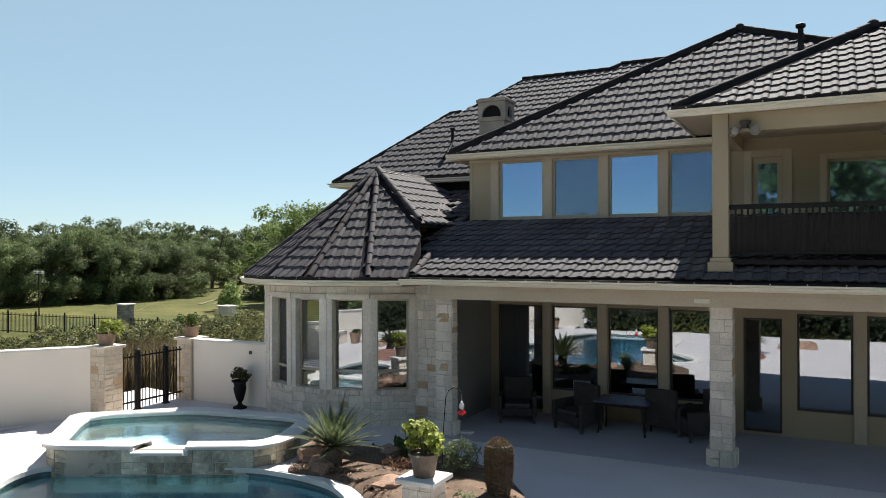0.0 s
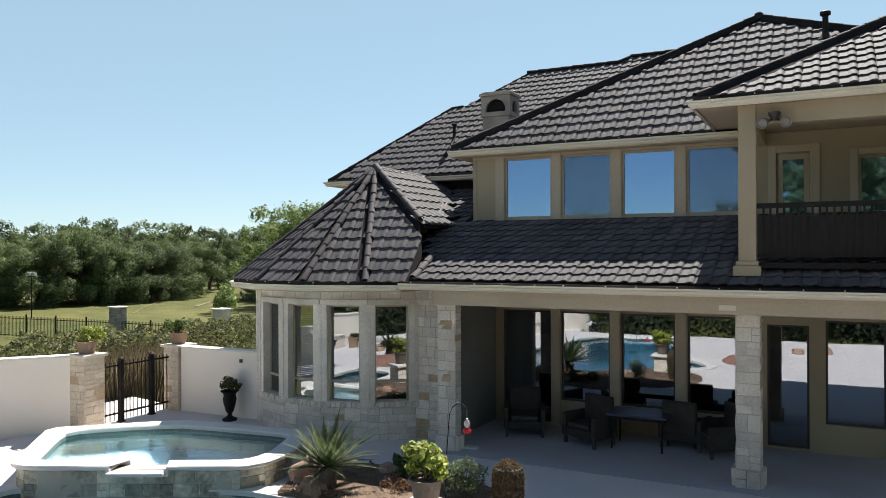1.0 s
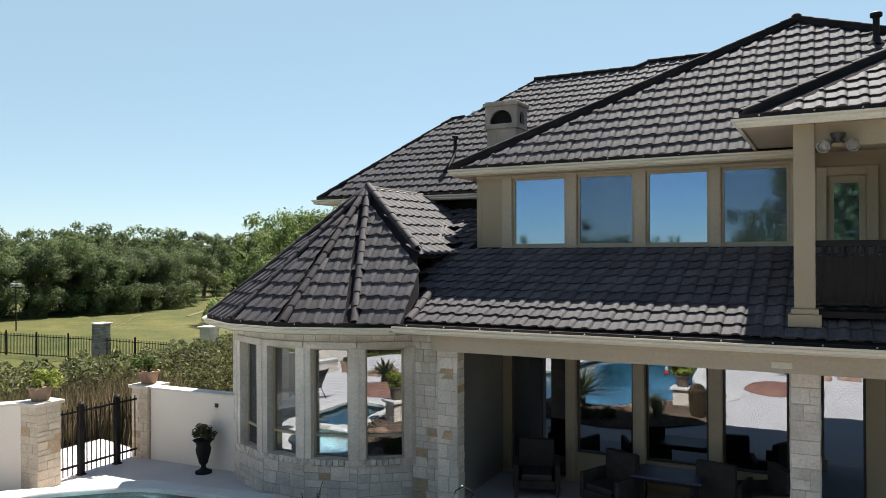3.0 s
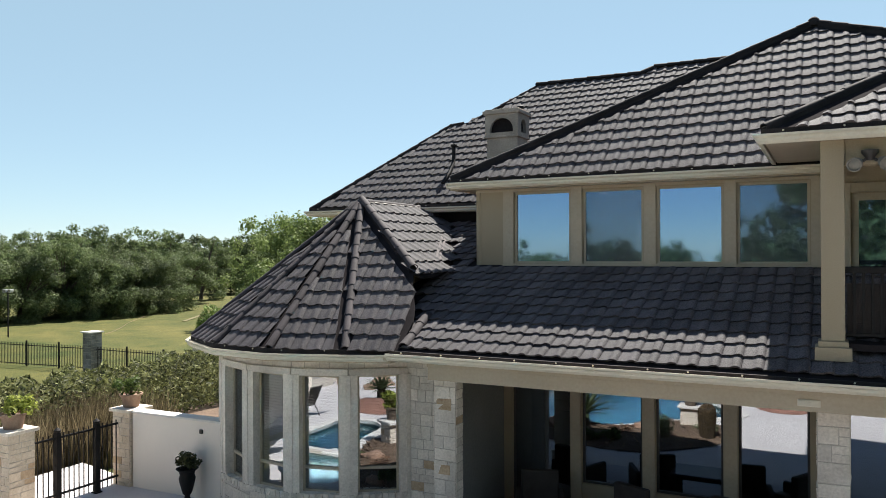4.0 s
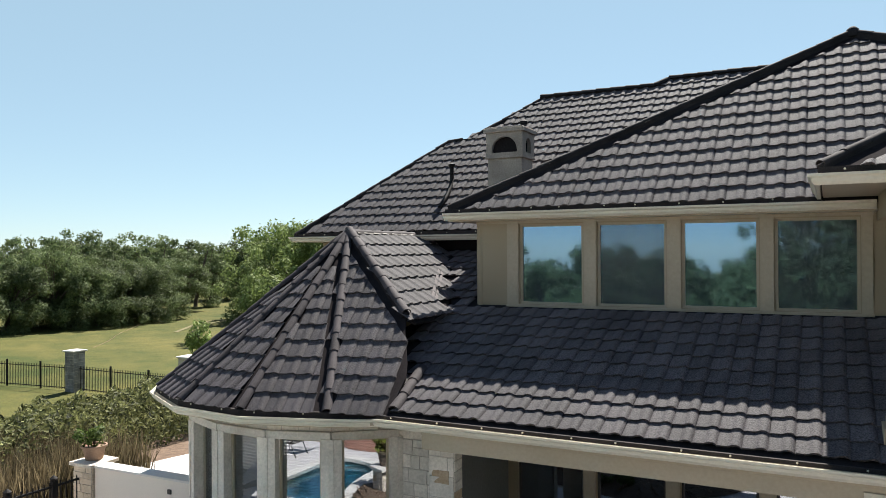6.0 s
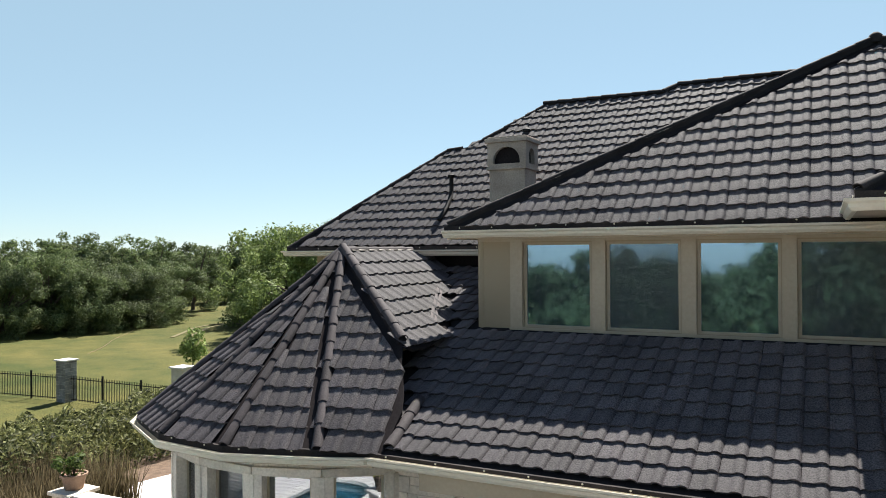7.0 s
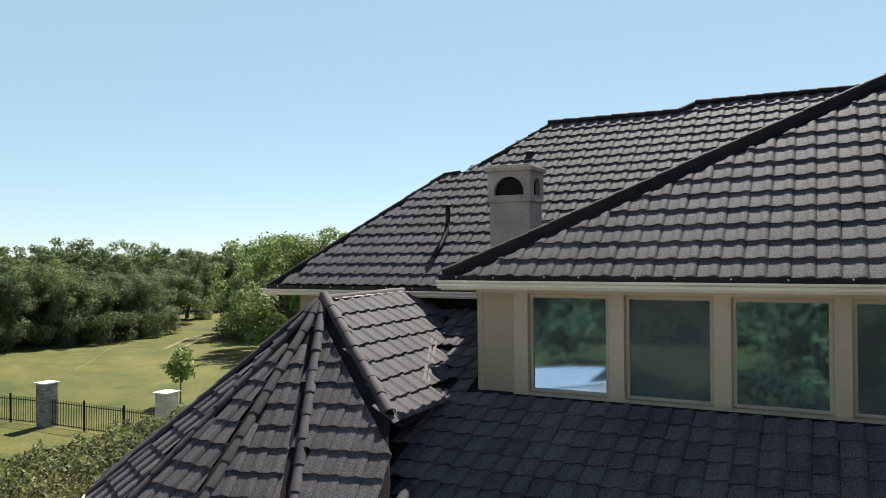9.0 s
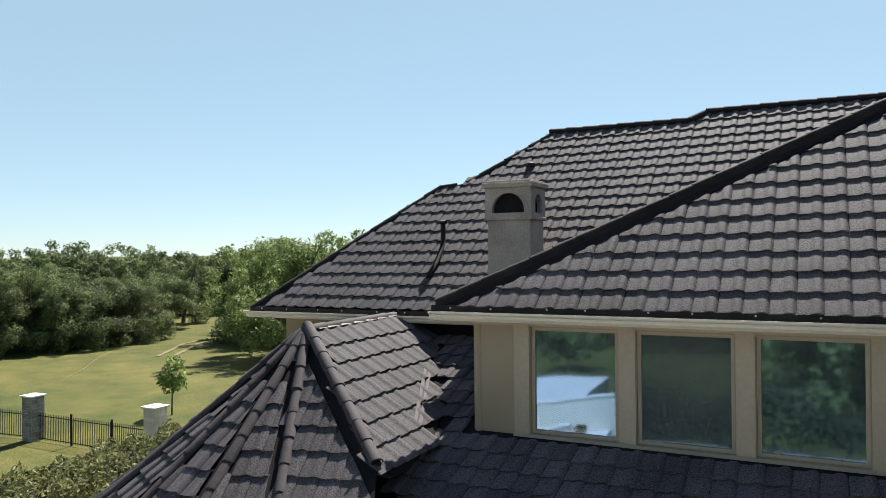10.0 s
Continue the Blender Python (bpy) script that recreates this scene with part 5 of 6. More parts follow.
def oak(seed, height, spread, leaves, leaf, low=0.25, clumps=64, label="spreading live oak with a dense dark green crown", leaves_of=OAK):
    """A live oak at the origin: forked trunk, limbs, and a crown of many separate leafy clumps."""
    r = random.Random(seed)
    ob = thing("oak_tree", label, "tree")
    bm = bmesh.new()
    lean = Vector((r.uniform(-0.5, 0.5), r.uniform(-0.5, 0.5), 0))
    fork = Vector((lean.x, lean.y, height * 0.24))
    tube([(0, 0, -0.6), (lean.x * 0.3, lean.y * 0.3, height * 0.12), fork], height * 0.034, 9, bm, height * 0.024)
    middle = height * 0.40
    swell = [(r.uniform(0, 6.283), r.randint(2, 5), r.uniform(0.08, 0.17)) for _ in range(4)]
    blobs = []
    for k in range(clumps):
        a, e = r.uniform(0, 6.283), math.asin(r.uniform(-0.28, 1.0))
        wide = 1 + sum(w * math.sin(n * a + p + 2 * e) for p, n, w in swell)
        d = r.uniform(0.62, 0.92) * wide
        blobs.append((lean.x + math.cos(a) * math.cos(e) * spread * d, lean.y + math.sin(a) * math.cos(e) * spread * d, middle + math.sin(e) * (height - middle) * min(1.05, d) * (1 if e > 0 else 0.7), spread * r.uniform(0.10, 0.19)))
    for k in range(10):
        a, d = r.uniform(0, 6.283), spread * r.uniform(0.15, 0.45)
        blobs.append((math.cos(a) * d, math.sin(a) * d, height * r.uniform(0.45, 0.75), spread * r.uniform(0.2, 0.3)))
    for k in range(int(44 * low)):
        a, d = r.uniform(0, 6.283), r.uniform(0.55, 1.0)
        blobs.append((math.cos(a) * spread * d, math.sin(a) * spread * d, height * r.uniform(0.05, 0.36), spread * r.uniform(0.12, 0.22)))
    for x, y, z, _ in blobs[:clumps:max(1, clumps // 13)]:
        tip = Vector((x, y, z))
        mid = fork.lerp(tip, 0.5) + Vector((0, 0, height * 0.04))
        tube([fork, mid, tip], height * 0.015, 6, bm, height * 0.004)
    part("trunk", bm, BARK, ob, "grey-brown forked trunk", None, 40)
    v, f = leaf_cloud(leaves, blob_place(blobs), leaf, seed + 1, jitter=0.5)
    crown = new("crown", cloud_mesh("crown", v, f, leaves_of))
    crown.parent = ob
    tagged(crown, "dense leafy green crown")
    return ob


OAKS = [oak(11, 9.0, 5.0, 26000, 0.11, 0.0), oak(23, 8.2, 5.6, 30000, 0.11, 0.75), oak(37, 9.6, 4.6, 24000, 0.11, 0.1),
        oak(41, 9.0, 5.0, 10000, 0.17, 0.1), oak(53, 8.4, 5.4, 10000, 0.17, 0.4), oak(67, 9.6, 4.8, 10000, 0.17, 0.2),
        oak(71, 8.8, 5.2, 4200, 0.28, 0.4, 40), oak(83, 8.2, 5.4, 4200, 0.28, 0.6, 40),
        oak(91, 9.0, 5.4, 28000, 0.12, 0.4, 64, "live oak with a green crown lightened for sun", OAK_SUNLIT), oak(97, 8.6, 5.8, 28000, 0.12, 0.5, 64, "broad live oak with a green crown lightened for sun", OAK_SUNLIT)]
"""Places of the woods beyond the lawn and behind the pool; the first three take the models themselves."""
r = random.Random(5)
spots = []
edge = [(-76.0, 12.0), (-69.0, 22.0), (-64.5, 29.0), (-61.0, 34.0), (-59.8, 38.5), (-61.0, 43.0), (-66.0, 46.5)]
for (x0, y0), (x1, y1) in zip(edge, edge[1:]):       # thicket at the lawn's edge
    for u in (0.0, 0.5):
        spots.append((x0 + (x1 - x0) * u + r.uniform(-1, 1), y0 + (y1 - y0) * u + r.uniform(-1, 1), 1, r.uniform(0.82, 0.98)))
for k in range(26):       # far belt
    u = k / 25
    spots.append((-112 + 62 * u + r.uniform(-3, 3), 38 + 62 * u + r.uniform(-4, 4), r.choice((3, 5)), r.uniform(0.9, 1.12)))
for k in range(18):
    u = k / 17
    spots.append((-128 + 80 * u + r.uniform(-3, 3), 50 + 80 * u + r.uniform(-4, 4), r.choice((3, 4, 5)), r.uniform(1.1, 1.35)))
spots += [(-64.4, 52.2, 0, 0.93), (-68.3, 59.4, 2, 0.88), (-45, 49, 9, 1.15), (-50, 57, 8, 1.2), (-41, 56, 8, 1.28), (-36, 62, 9, 1.45), (-57, 66, 0, 1.1), (-36.5, 41, 9, 1.2)]
for k in range(34):       # behind the pool, met in the window glass
    u = k / 33
    spots.append((-80 + 120 * u + r.uniform(-2, 2), -68 + 6 * math.sin(u * 5) + r.uniform(-3, 3), r.choice((6, 7)), r.uniform(0.98, 1.12)))
spots += [(-13.5, -44, 3, 0.5), (5.6, -43, 4, 1.25), (9.5, -38, 5, 1.7), (16, -35, 4, 2.1), (24, -34, 3, 2.0), (31, -32, 4, 1.7), (39, -28, 5, 1.7)]
used = set()
for x, y, k, s in spots:
    m = Matrix.Translation((x, y, ground_height(x, y) - 0.1)) @ Matrix.Rotation(r.uniform(0, 6.283), 4, "Z") @ Matrix.Diagonal((s, s, s * r.uniform(0.9, 1.08), 1))
    if k not in used:
        used.add(k)
        OAKS[k].matrix_basis = m
        tagged(OAKS[k], group="oak woods")
    else:
        o = copy_thing(OAKS[k], m)
        o.scale = m.to_scale()

young = thing("young_tree", "small young tree with fresh green leaves on the lawn", "tree", Matrix.Translation((-27.5, 19.3, ground_height(-27.5, 19.3))))
bm = tube([(0, 0, -0.2), (0.03, 0.02, 1.2), (0.0, 0.05, 2.4)], 0.05, 8, None, 0.02)
for a in range(5):
    tube([(0.02, 0.03, 1.2 + 0.2 * a), (0.5 * math.cos(a * 1.3), 0.5 * math.sin(a * 1.3), 1.7 + 0.25 * a)], 0.02, 6, bm, 0.006)
part("trunk", bm, BARK, young)
v, f = leaf_cloud(1100, blob_place([(0, 0, 2.1, 0.75), (0.35, 0.1, 1.7, 0.5), (-0.35, -0.1, 1.9, 0.5), (0, 0.2, 2.7, 0.5), (0.2, -0.3, 1.5, 0.4)]), 0.10, 8)
c = new("crown", cloud_mesh("crown", v, f, leafy("young_leaves", (0.075, 0.115, 0.028), (0.23, 0.30, 0.085))))
c.parent = young


# hedge between the garden wall and the fence
def blades(n, place, tall, wide, seed):
    """n upright stems, each a narrow bent strip; place(r) gives its foot."""
    r = random.Random(seed)
    verts, faces = [], []
    for _ in range(n):
        p, h, a = Vector(place(r)), tall * r.uniform(0.6, 1.15), r.uniform(0, 6.283)
        side, lean = Vector((math.cos(a), math.sin(a), 0)) * wide * r.uniform(0.6, 1.4), Vector((r.gauss(0, 0.16), r.gauss(0, 0.16), 0)) * h
        i = len(verts)
        verts += [p - side, p + side, p + lean * 0.4 + Vector((0, 0, h * 0.6)) + side * 0.8, p + lean * 0.4 + Vector((0, 0, h * 0.6)) - side * 0.8, p + lean + Vector((0, 0, h))]
        faces += [(i, i + 1, i + 2, i + 3), (i + 3, i + 2, i + 4)]
    return verts, faces


def hedge():
    def line(y):
        return -15.4 - 0.12 * (y - 2) - 1.5 * min(1.0, max(0.0, (y - 1.5) / 2.0))

    def place(rr):
        y = -9.0 + 20.5 * rr.random()
        mid, w = line(y), 2.3 - 0.5 * min(1.0, max(0.0, (y - 1.5) / 2.0))
        x = mid + rr.uniform(-w, w)
        top = 0.88 + 0.42 * min(1.0, max(0.0, (4.5 - y) / 3.5)) + 0.15 * math.sin(y * 1.7) * math.cos(x * 1.3) + 0.12 * math.sin(y * 4.1 + x * 3) + 0.08 * math.sin(y * 9 + x * 7)
        g = ground_height(x, y)
        edge = min(1.0, (w - abs(x - mid)) / 0.5)
        h = g + (top - g) * (0.55 + 0.45 * edge)
        z = h - (h - g) * (rr.random() ** 2.4)
        return (x, y, z), (rr.gauss(0, 0.6), -0.4, 0.7)

    v, f = leaf_cloud(36000, place, 0.085, 77, 0.3, 0.4)
    ob = new("hedge", cloud_mesh("hedge", v, f, HEDGE_LEAF))
    tagged(ob, "loose olive-green hedge behind the garden wall", "hedge", kind="stuff")

    def reed(rr):
        y = rr.uniform(-7.4, 1.4)
        x = rr.uniform(line(y) - 1.0, -11.0)
        return (x, y, ground_height(x, y))

    v, f = blades(17000, reed, 1.62, 0.014, 78)
    ob = new("dry_reeds", cloud_mesh("dry_reeds", v, f, leafy("dry_stems", (0.045, 0.034, 0.018), (0.25, 0.20, 0.115))))
    tagged(ob, "brownish dry upright stems beyond the iron gate", "grass", kind="stuff")


def draped(points, lift, mat, name, label, category):
    """A thin sheet over the ground inside an outline of four corners."""
    bm = bmesh.new()
    a, b, c, d = (Vector(p) for p in points)
    n = 12
    grid = []
    for i in range(n + 1):
        p, q = a.lerp(b, i / n), d.lerp(c, i / n)
        grid.append([bm.verts.new((*(p.lerp(q, j / n)), ground_height(*p.lerp(q, j / n)) + lift)) for j in range(n + 1)])
    for i in range(n):
        for j in range(n):
            bm.faces.new((grid[i][j], grid[i + 1][j], grid[i + 1][j + 1], grid[i][j + 1]))
    bmesh.ops.recalc_face_normals(bm, faces=bm.faces)
    structure(name, bm, mat, label, category, 60)


draped(((-17.5, 2.6), (-13.7, 2.2), (-12.6, 12.0), (-17.2, 12.0)), 0.05, MULCH, "mulch_strip", "dark mulch and leaf litter below the hedge", "bed")
draped(((-13.7, 2.2), (-10.2, 1.4), (-9.6, 12.0), (-12.6, 12.0)), 0.06, PATIO, "side_path", "pale pinkish concrete path beside the house", "path")
hedge()


def belt(q):
    x = q.uniform(-4.2, 32)
    return (x, -22.0 + q.gauss(0, 0.7) - 0.12 * max(0, x), 2.3 * q.random() ** 0.7 * (0.85 + 0.25 * math.sin(x * 1.1)) - 0.4), (0, 0.4, 0.8)


v, f = leaf_cloud(16000, belt, 0.13, 79)
# leaf colour darkened to stand in for the shady ground beyond the pool
tagged(new("shrub_belt", cloud_mesh("shrub_belt", v, f, leafy("shade_dark_shrub_leaves", (0.008, 0.014, 0.007), (0.04, 0.055, 0.026)))), "shrub belt beyond the pool terrace, shade put into its leaves", "shrubs", kind="stuff")


# ---------- garden walls, gate, pots ----------
def wall_line(p, q, z0, z1, t, name, label):
    m, w = upright((p[0], p[1], 0), q)
    bm = bmesh.new()
    box(bm, (0, 0, z0), (w, t, z1), 0, m)
    ob = structure(name, bm, CREAMWALL, label, "wall")
    bm = bmesh.new()
    box(bm, (-0.01, -0.04, z1), (w + 0.01, t + 0.04, z1 + 0.045), 0.01, m)
    part("cap", bm, COPING, ob, "pale flat cap")
    return ob


wall_line((-12.3, -9.9), (-8.78, -5.5), -0.35, 1.705, 0.25, "wall_garden_west", "cream rendered garden wall with a flat cap")
wall_line((-4.3, -21.6), (-9.5, -15.0), -0.35, 1.33, 0.25, "wall_garden_south", "cream garden wall across the terrace beyond the pool")
wall_line((-9.5, -15.0), (-12.3, -9.9), -0.35, 1.33, 0.25, "wall_garden_corner", "cream garden wall at the terrace corner")
wall_line((-5.45, -19.2), (-6.05, -17.95), -0.1, 0.48, 0.3, "wall_planter", "low cream planter wall on the terrace")
wall_line((-8.12, -2.72), (-5.5, -2.66), -0.35, 1.635, 0.25, "wall_garden_north", "cream rendered garden wall beside the bay")
stone_pier(-8.86, -5.52, -8.24, -4.93, 1.70, 400, "limestone gate pier with a flat cap carrying a potted plant", 0.0, -0.35, True, 0.12, "gate_pier", WARM_STONES, LIMESTONE, 0.035, 0.09, 0.20)
stone_pier(-8.73, -2.80, -8.13, -2.2, 1.63, 420, "limestone gate pier with a flat cap beside the iron gate", 0.0, -0.35, True, 0.12, "gate_pier", WARM_STONES, LIMESTONE, 0.035, 0.09, 0.20)
electric = thing("wall_box", "small dark box on the garden wall", "box")
part("body", boxes(((-6.12, -2.71, 1.37), (-6.04, -2.674, 1.46)), bevel=0.006), BRONZE, electric)


def iron_gate():
    ob = thing("iron_gate", "black wrought-iron double gate between two stone piers", "gate")
    x = -8.5
    z0 = -0.03
    for y in (-4.30, -3.36):
        post = part("post", boxes(((x - 0.055, y - 0.055, z0), (x + 0.055, y + 0.055, 1.49)), ((x - 0.08, y - 0.08, z0), (x + 0.08, y + 0.08, z0 + 0.03))), IRON, ob)
        part("finial", lathe([(0.05, 0), (0.075, 0.02), (0.075, 0.05), (0.03, 0.09), (0.0, 0.11)], 10, None, (x, y, 1.49)), IRON, post)
    for z in (0.18, 1.36):
        part("rail", boxes(((x - 0.02, -4.92, z), (x + 0.02, -2.81, z + 0.04))), IRON, ob)
    me = mesh_of("bar", boxes(((-0.009, -0.009, z0 + 0.05), (0.009, 0.009, 1.47))), IRON)
    for k in range(18):
        b = new("bar", me)
        b.parent = ob
        b.matrix_basis = Matrix.Translation((x, -4.86 + 0.118 * k, 0))


iron_gate()


def potted(x, y, z, r0, h, pot_mat, leaf_mat, seed, spread, tall, leaf, n, label, name="potted_plant"):
    ob = thing(name, label, "plant pot", Matrix.Translation((x, y, z)))
    part("pot", lathe([(r0 * 0.68, 0), (r0 * 0.72, 0.02), (r0 * 0.92, h * 0.8), (r0 * 0.95, h * 0.86), (r0 * 1.06, h * 0.87), (r0 * 1.08, h), (r0 * 0.94, h), (r0 * 0.92, h * 0.88), (0.0, h * 0.87)], 24), pot_mat, ob, "", None, 35)
    rr = random.Random(seed)
    blobs = [(rr.gauss(0, spread * 0.4), rr.gauss(0, spread * 0.4), h + tall * rr.uniform(0.2, 0.8), spread * rr.uniform(0.3, 0.55)) for _ in range(9)]
    v, f = leaf_cloud(n, blob_place(blobs), leaf, seed)
    c = new("foliage", cloud_mesh("foliage", v, f, leaf_mat))
    c.parent = ob
    bm = bmesh.new()
    for k in range(6):
        b = blobs[k]
        tube([(0, 0, h * 0.85), (b[0], b[1], b[2])], 0.012, 5, bm, 0.005)
    part("stem", bm, BARK, ob)
    return ob


LIME = leafy("lime_leaves", (0.14, 0.18, 0.03), (0.42, 0.46, 0.09))
potted(-8.55, -5.22, 1.77, 0.24, 0.30, TERRA, LIME, 21, 0.34, 0.3, 0.05, 420, "terracotta pot with yellow-green foliage on a gate pier")
potted(-8.45, -2.48, 1.70, 0.24, 0.30, TERRA, SHRUB, 22, 0.30, 0.34, 0.05, 380, "terracotta pot with a leafy green plant on a gate pier")


def urn():
    ob = thing("garden_urn", "dark cast-iron urn with a bushy plant, standing by the bay", "urn", Matrix.Translation((-6.15, -3.02, floor_height(-6.15))) @ Matrix.Diagonal((0.95, 0.95, 0.92, 1)))
    part("vase", lathe([(0.19, 0), (0.19, 0.05), (0.12, 0.08), (0.06, 0.13), (0.055, 0.19), (0.10, 0.24), (0.125, 0.34), (0.16, 0.47), (0.18, 0.58), (0.155, 0.66), (0.17, 0.73), (0.245, 0.80), (0.22, 0.81), (0.13, 0.72), (0.0, 0.70)], 22), IRON, ob, "", None, 30)
    v, f = leaf_cloud(420, blob_place([(0, 0, 0.98, 0.20), (0.14, 0.05, 0.92, 0.16), (-0.15, 0, 0.94, 0.16), (0.02, -0.1, 1.08, 0.14), (-0.05, 0.1, 1.0, 0.16)]), 0.05, 31)
    c = new("foliage", cloud_mesh("foliage", v, f, leafy("dusty_leaves", (0.03, 0.035, 0.015), (0.10, 0.10, 0.04))))
    c.parent = ob


urn()


# ---------- planting bed ----------
def bed():
    pts = [(-1.55, -6.3), (-2.0, -5.35), (-1.2, -4.95), (0.2, -4.75), (1.3, -4.7), (2.0, -5.2), (2.9, -5.95), (3.6, -7.2), (3.3, -8.6), (2.2, -9.1), (1.5, -8.6), (0.9, -7.8), (0.1, -7.15), (-0.8, -7.05), (-1.45, -7.2)]
    pts = rounded(pts, 1)
    bm = bmesh.new()
    mid = bm.verts.new((0.8, -6.4, 0.16))
    rings = []
    for k, h in ((1.0, 0.02), (0.92, 0.09), (0.6, 0.14)):
        rings.append([bm.verts.new((0.8 + (x - 0.8) * k, -6.4 + (y + 6.4) * k, h + 0.025 * math.sin(x * 7 + y * 5))) for x, y in pts])
    n = len(pts)
    for a, b in zip(rings, rings[1:]):
        for i in range(n):
            bm.faces.new((a[i], a[(i + 1) % n], b[(i + 1) % n], b[i]))
    for i in range(n):
        bm.faces.new((rings[-1][i], rings[-1][(i + 1) % n], mid))
    bmesh.ops.recalc_face_normals(bm, faces=bm.faces)
    structure("mulch_bed", bm, MULCH, "mulched planting bed beside the pool", "bed", 60)
    verts, faces = leaf_cloud(5000, lambda q: ((lambda p: (p[0], p[1], 0.13 + q.uniform(-0.03, 0.03)))((lambda u, v: (0.8 + (pts[u][0] - 0.8) * v, -6.4 + (pts[u][1] + 6.4) * v))(q.randrange(n), 0.93 * math.sqrt(q.random()))), (0, 0, 1)), 0.035, 12, 0.2, 0.35)
    ob = new("bark_chips", cloud_mesh("bark_chips", verts, faces, leafy("bark_chip", (0.09, 0.06, 0.04), (0.40, 0.29, 0.21))))
    tagged(ob, "scattered brown bark chips on the bed", "mulch", kind="stuff")


bed()


def boulder(x, y, z, sx, sy, sz, seed, mat, label):
    rr = random.Random(seed)
    bm = bmesh.new()
    bmesh.ops.create_icosphere(bm, subdivisions=3, radius=1)
    for v in bm.verts:
        d = v.co.normalized()
        k = 1 + 0.35 * noise.noise(d * 1.6 + Vector((seed, 0, 0))) + 0.12 * noise.noise(d * 5 + Vector((0, seed, 0)))
        v.co = Vector((d.x * sx * k, d.y * sy * k, max(-0.3, d.z) * sz * k))
    ob = thing("boulder", label, "rock", Matrix.Translation((x, y, z)) @ Matrix.Rotation(rr.uniform(0, 6), 4, "Z"))
    part("rock", bm, mat, ob, "", None, 40)


boulder(-1.15, -6.2, 0.12, 0.50, 0.36, 0.34, 1, ROCK, "reddish weathered boulder at the spa's foot")
boulder(-0.75, -6.75, 0.10, 0.34, 0.28, 0.20, 2, ROCK, "low reddish boulder by the sago palm")
boulder(1.0, -7.15, 0.10, 0.36, 0.26, 0.16, 3, ROCK, "flat pinkish boulder in the bed")
boulder(-0.1, -5.35, 0.10, 0.26, 0.20, 0.16, 4, ROCK, "small reddish boulder in the bed")


def sago(x, y, z, size, seed):
    rr = random.Random(seed)
    ob = thing("sago_palm", "dark green sago palm with arching feather fronds", "palm", Matrix.Translation((x, y, z)))
    part("trunk", lathe([(0.13, -0.1), (0.16, 0.05), (0.15, 0.25), (0.10, 0.33), (0.0, 0.36)], 14), BARK, ob, "", None, 40)
    green = leafy("sago_leaflets", (0.020, 0.034, 0.014), (0.135, 0.165, 0.075))
    for k in range(46):
        a = k * 2.399
        up = radians(72 - 70 * (k / 46) ** 0.85)
        L = size * rr.uniform(0.85, 1.1)
        verts, faces = [], []
        pts = []
        for i in range(13):
            s = i / 12
            el = up - s * s * radians(13)
            pts.append((s, el))
        p = Vector((0, 0, 0.3))
        line = [p.copy()]
        for s, el in pts[1:]:
            p = p + Vector((math.cos(a) * math.cos(el), math.sin(a) * math.cos(el), math.sin(el))) * (L / 12)
            line.append(p.copy())
        side = Vector((-math.sin(a), math.cos(a), 0))
        for i in range(1, 24):
            q = line[i // 2].lerp(line[min(12, i // 2 + 1)], 0.5 * (i % 2))
            d = (line[min(12, i // 2 + 1)] - line[max(0, i // 2)]).normalized()
            w = 0.095 * size * math.sin(math.pi * min(1, 0.18 + i / 26)) + 0.012
            for sgn in (-1, 1):
                t = q + side * sgn * w * 0.85 + d * w * 1.0 + Vector((0, 0, 0.3 * w))
                j = len(verts)
                verts += [q - d * 0.024, q + d * 0.032, t]
                faces.append((j, j + 1, j + 2))
        for i in range(12):
            j = len(verts)
            verts += [line[i] - side * 0.006, line[i] + side * 0.006, line[i + 1] + side * 0.005, line[i + 1] - side * 0.005]
            faces.append((j, j + 1, j + 2, j + 3))
        f = new("frond", cloud_mesh("frond", verts, faces, green))
        f.parent = ob


sago(-0.56, -6.62, 0.16, 1.02, 4)


def pedestal_pot(x, y, z1, seed, s=0.27):
    ob = stone_pier(x - s, y - s, x + s, y + s, z1, seed, "short limestone pedestal with a pale cap in the planting bed", 0.0, -0.1, True, 0.05, "stone_pedestal")
    return ob


pedestal_pot(2.18, -8.1, 0.63, 450)
potted(2.18, -8.1, 0.70, 0.23, 0.36, varied("weathered_clay", (0.09, 0.068, 0.052), (0.19, 0.145, 0.11), 5, 40, 0.9, 0.2), LIME, 51, 0.30, 0.42, 0.055, 620, "weathered clay pot with a bright green bushy plant on a pedestal")


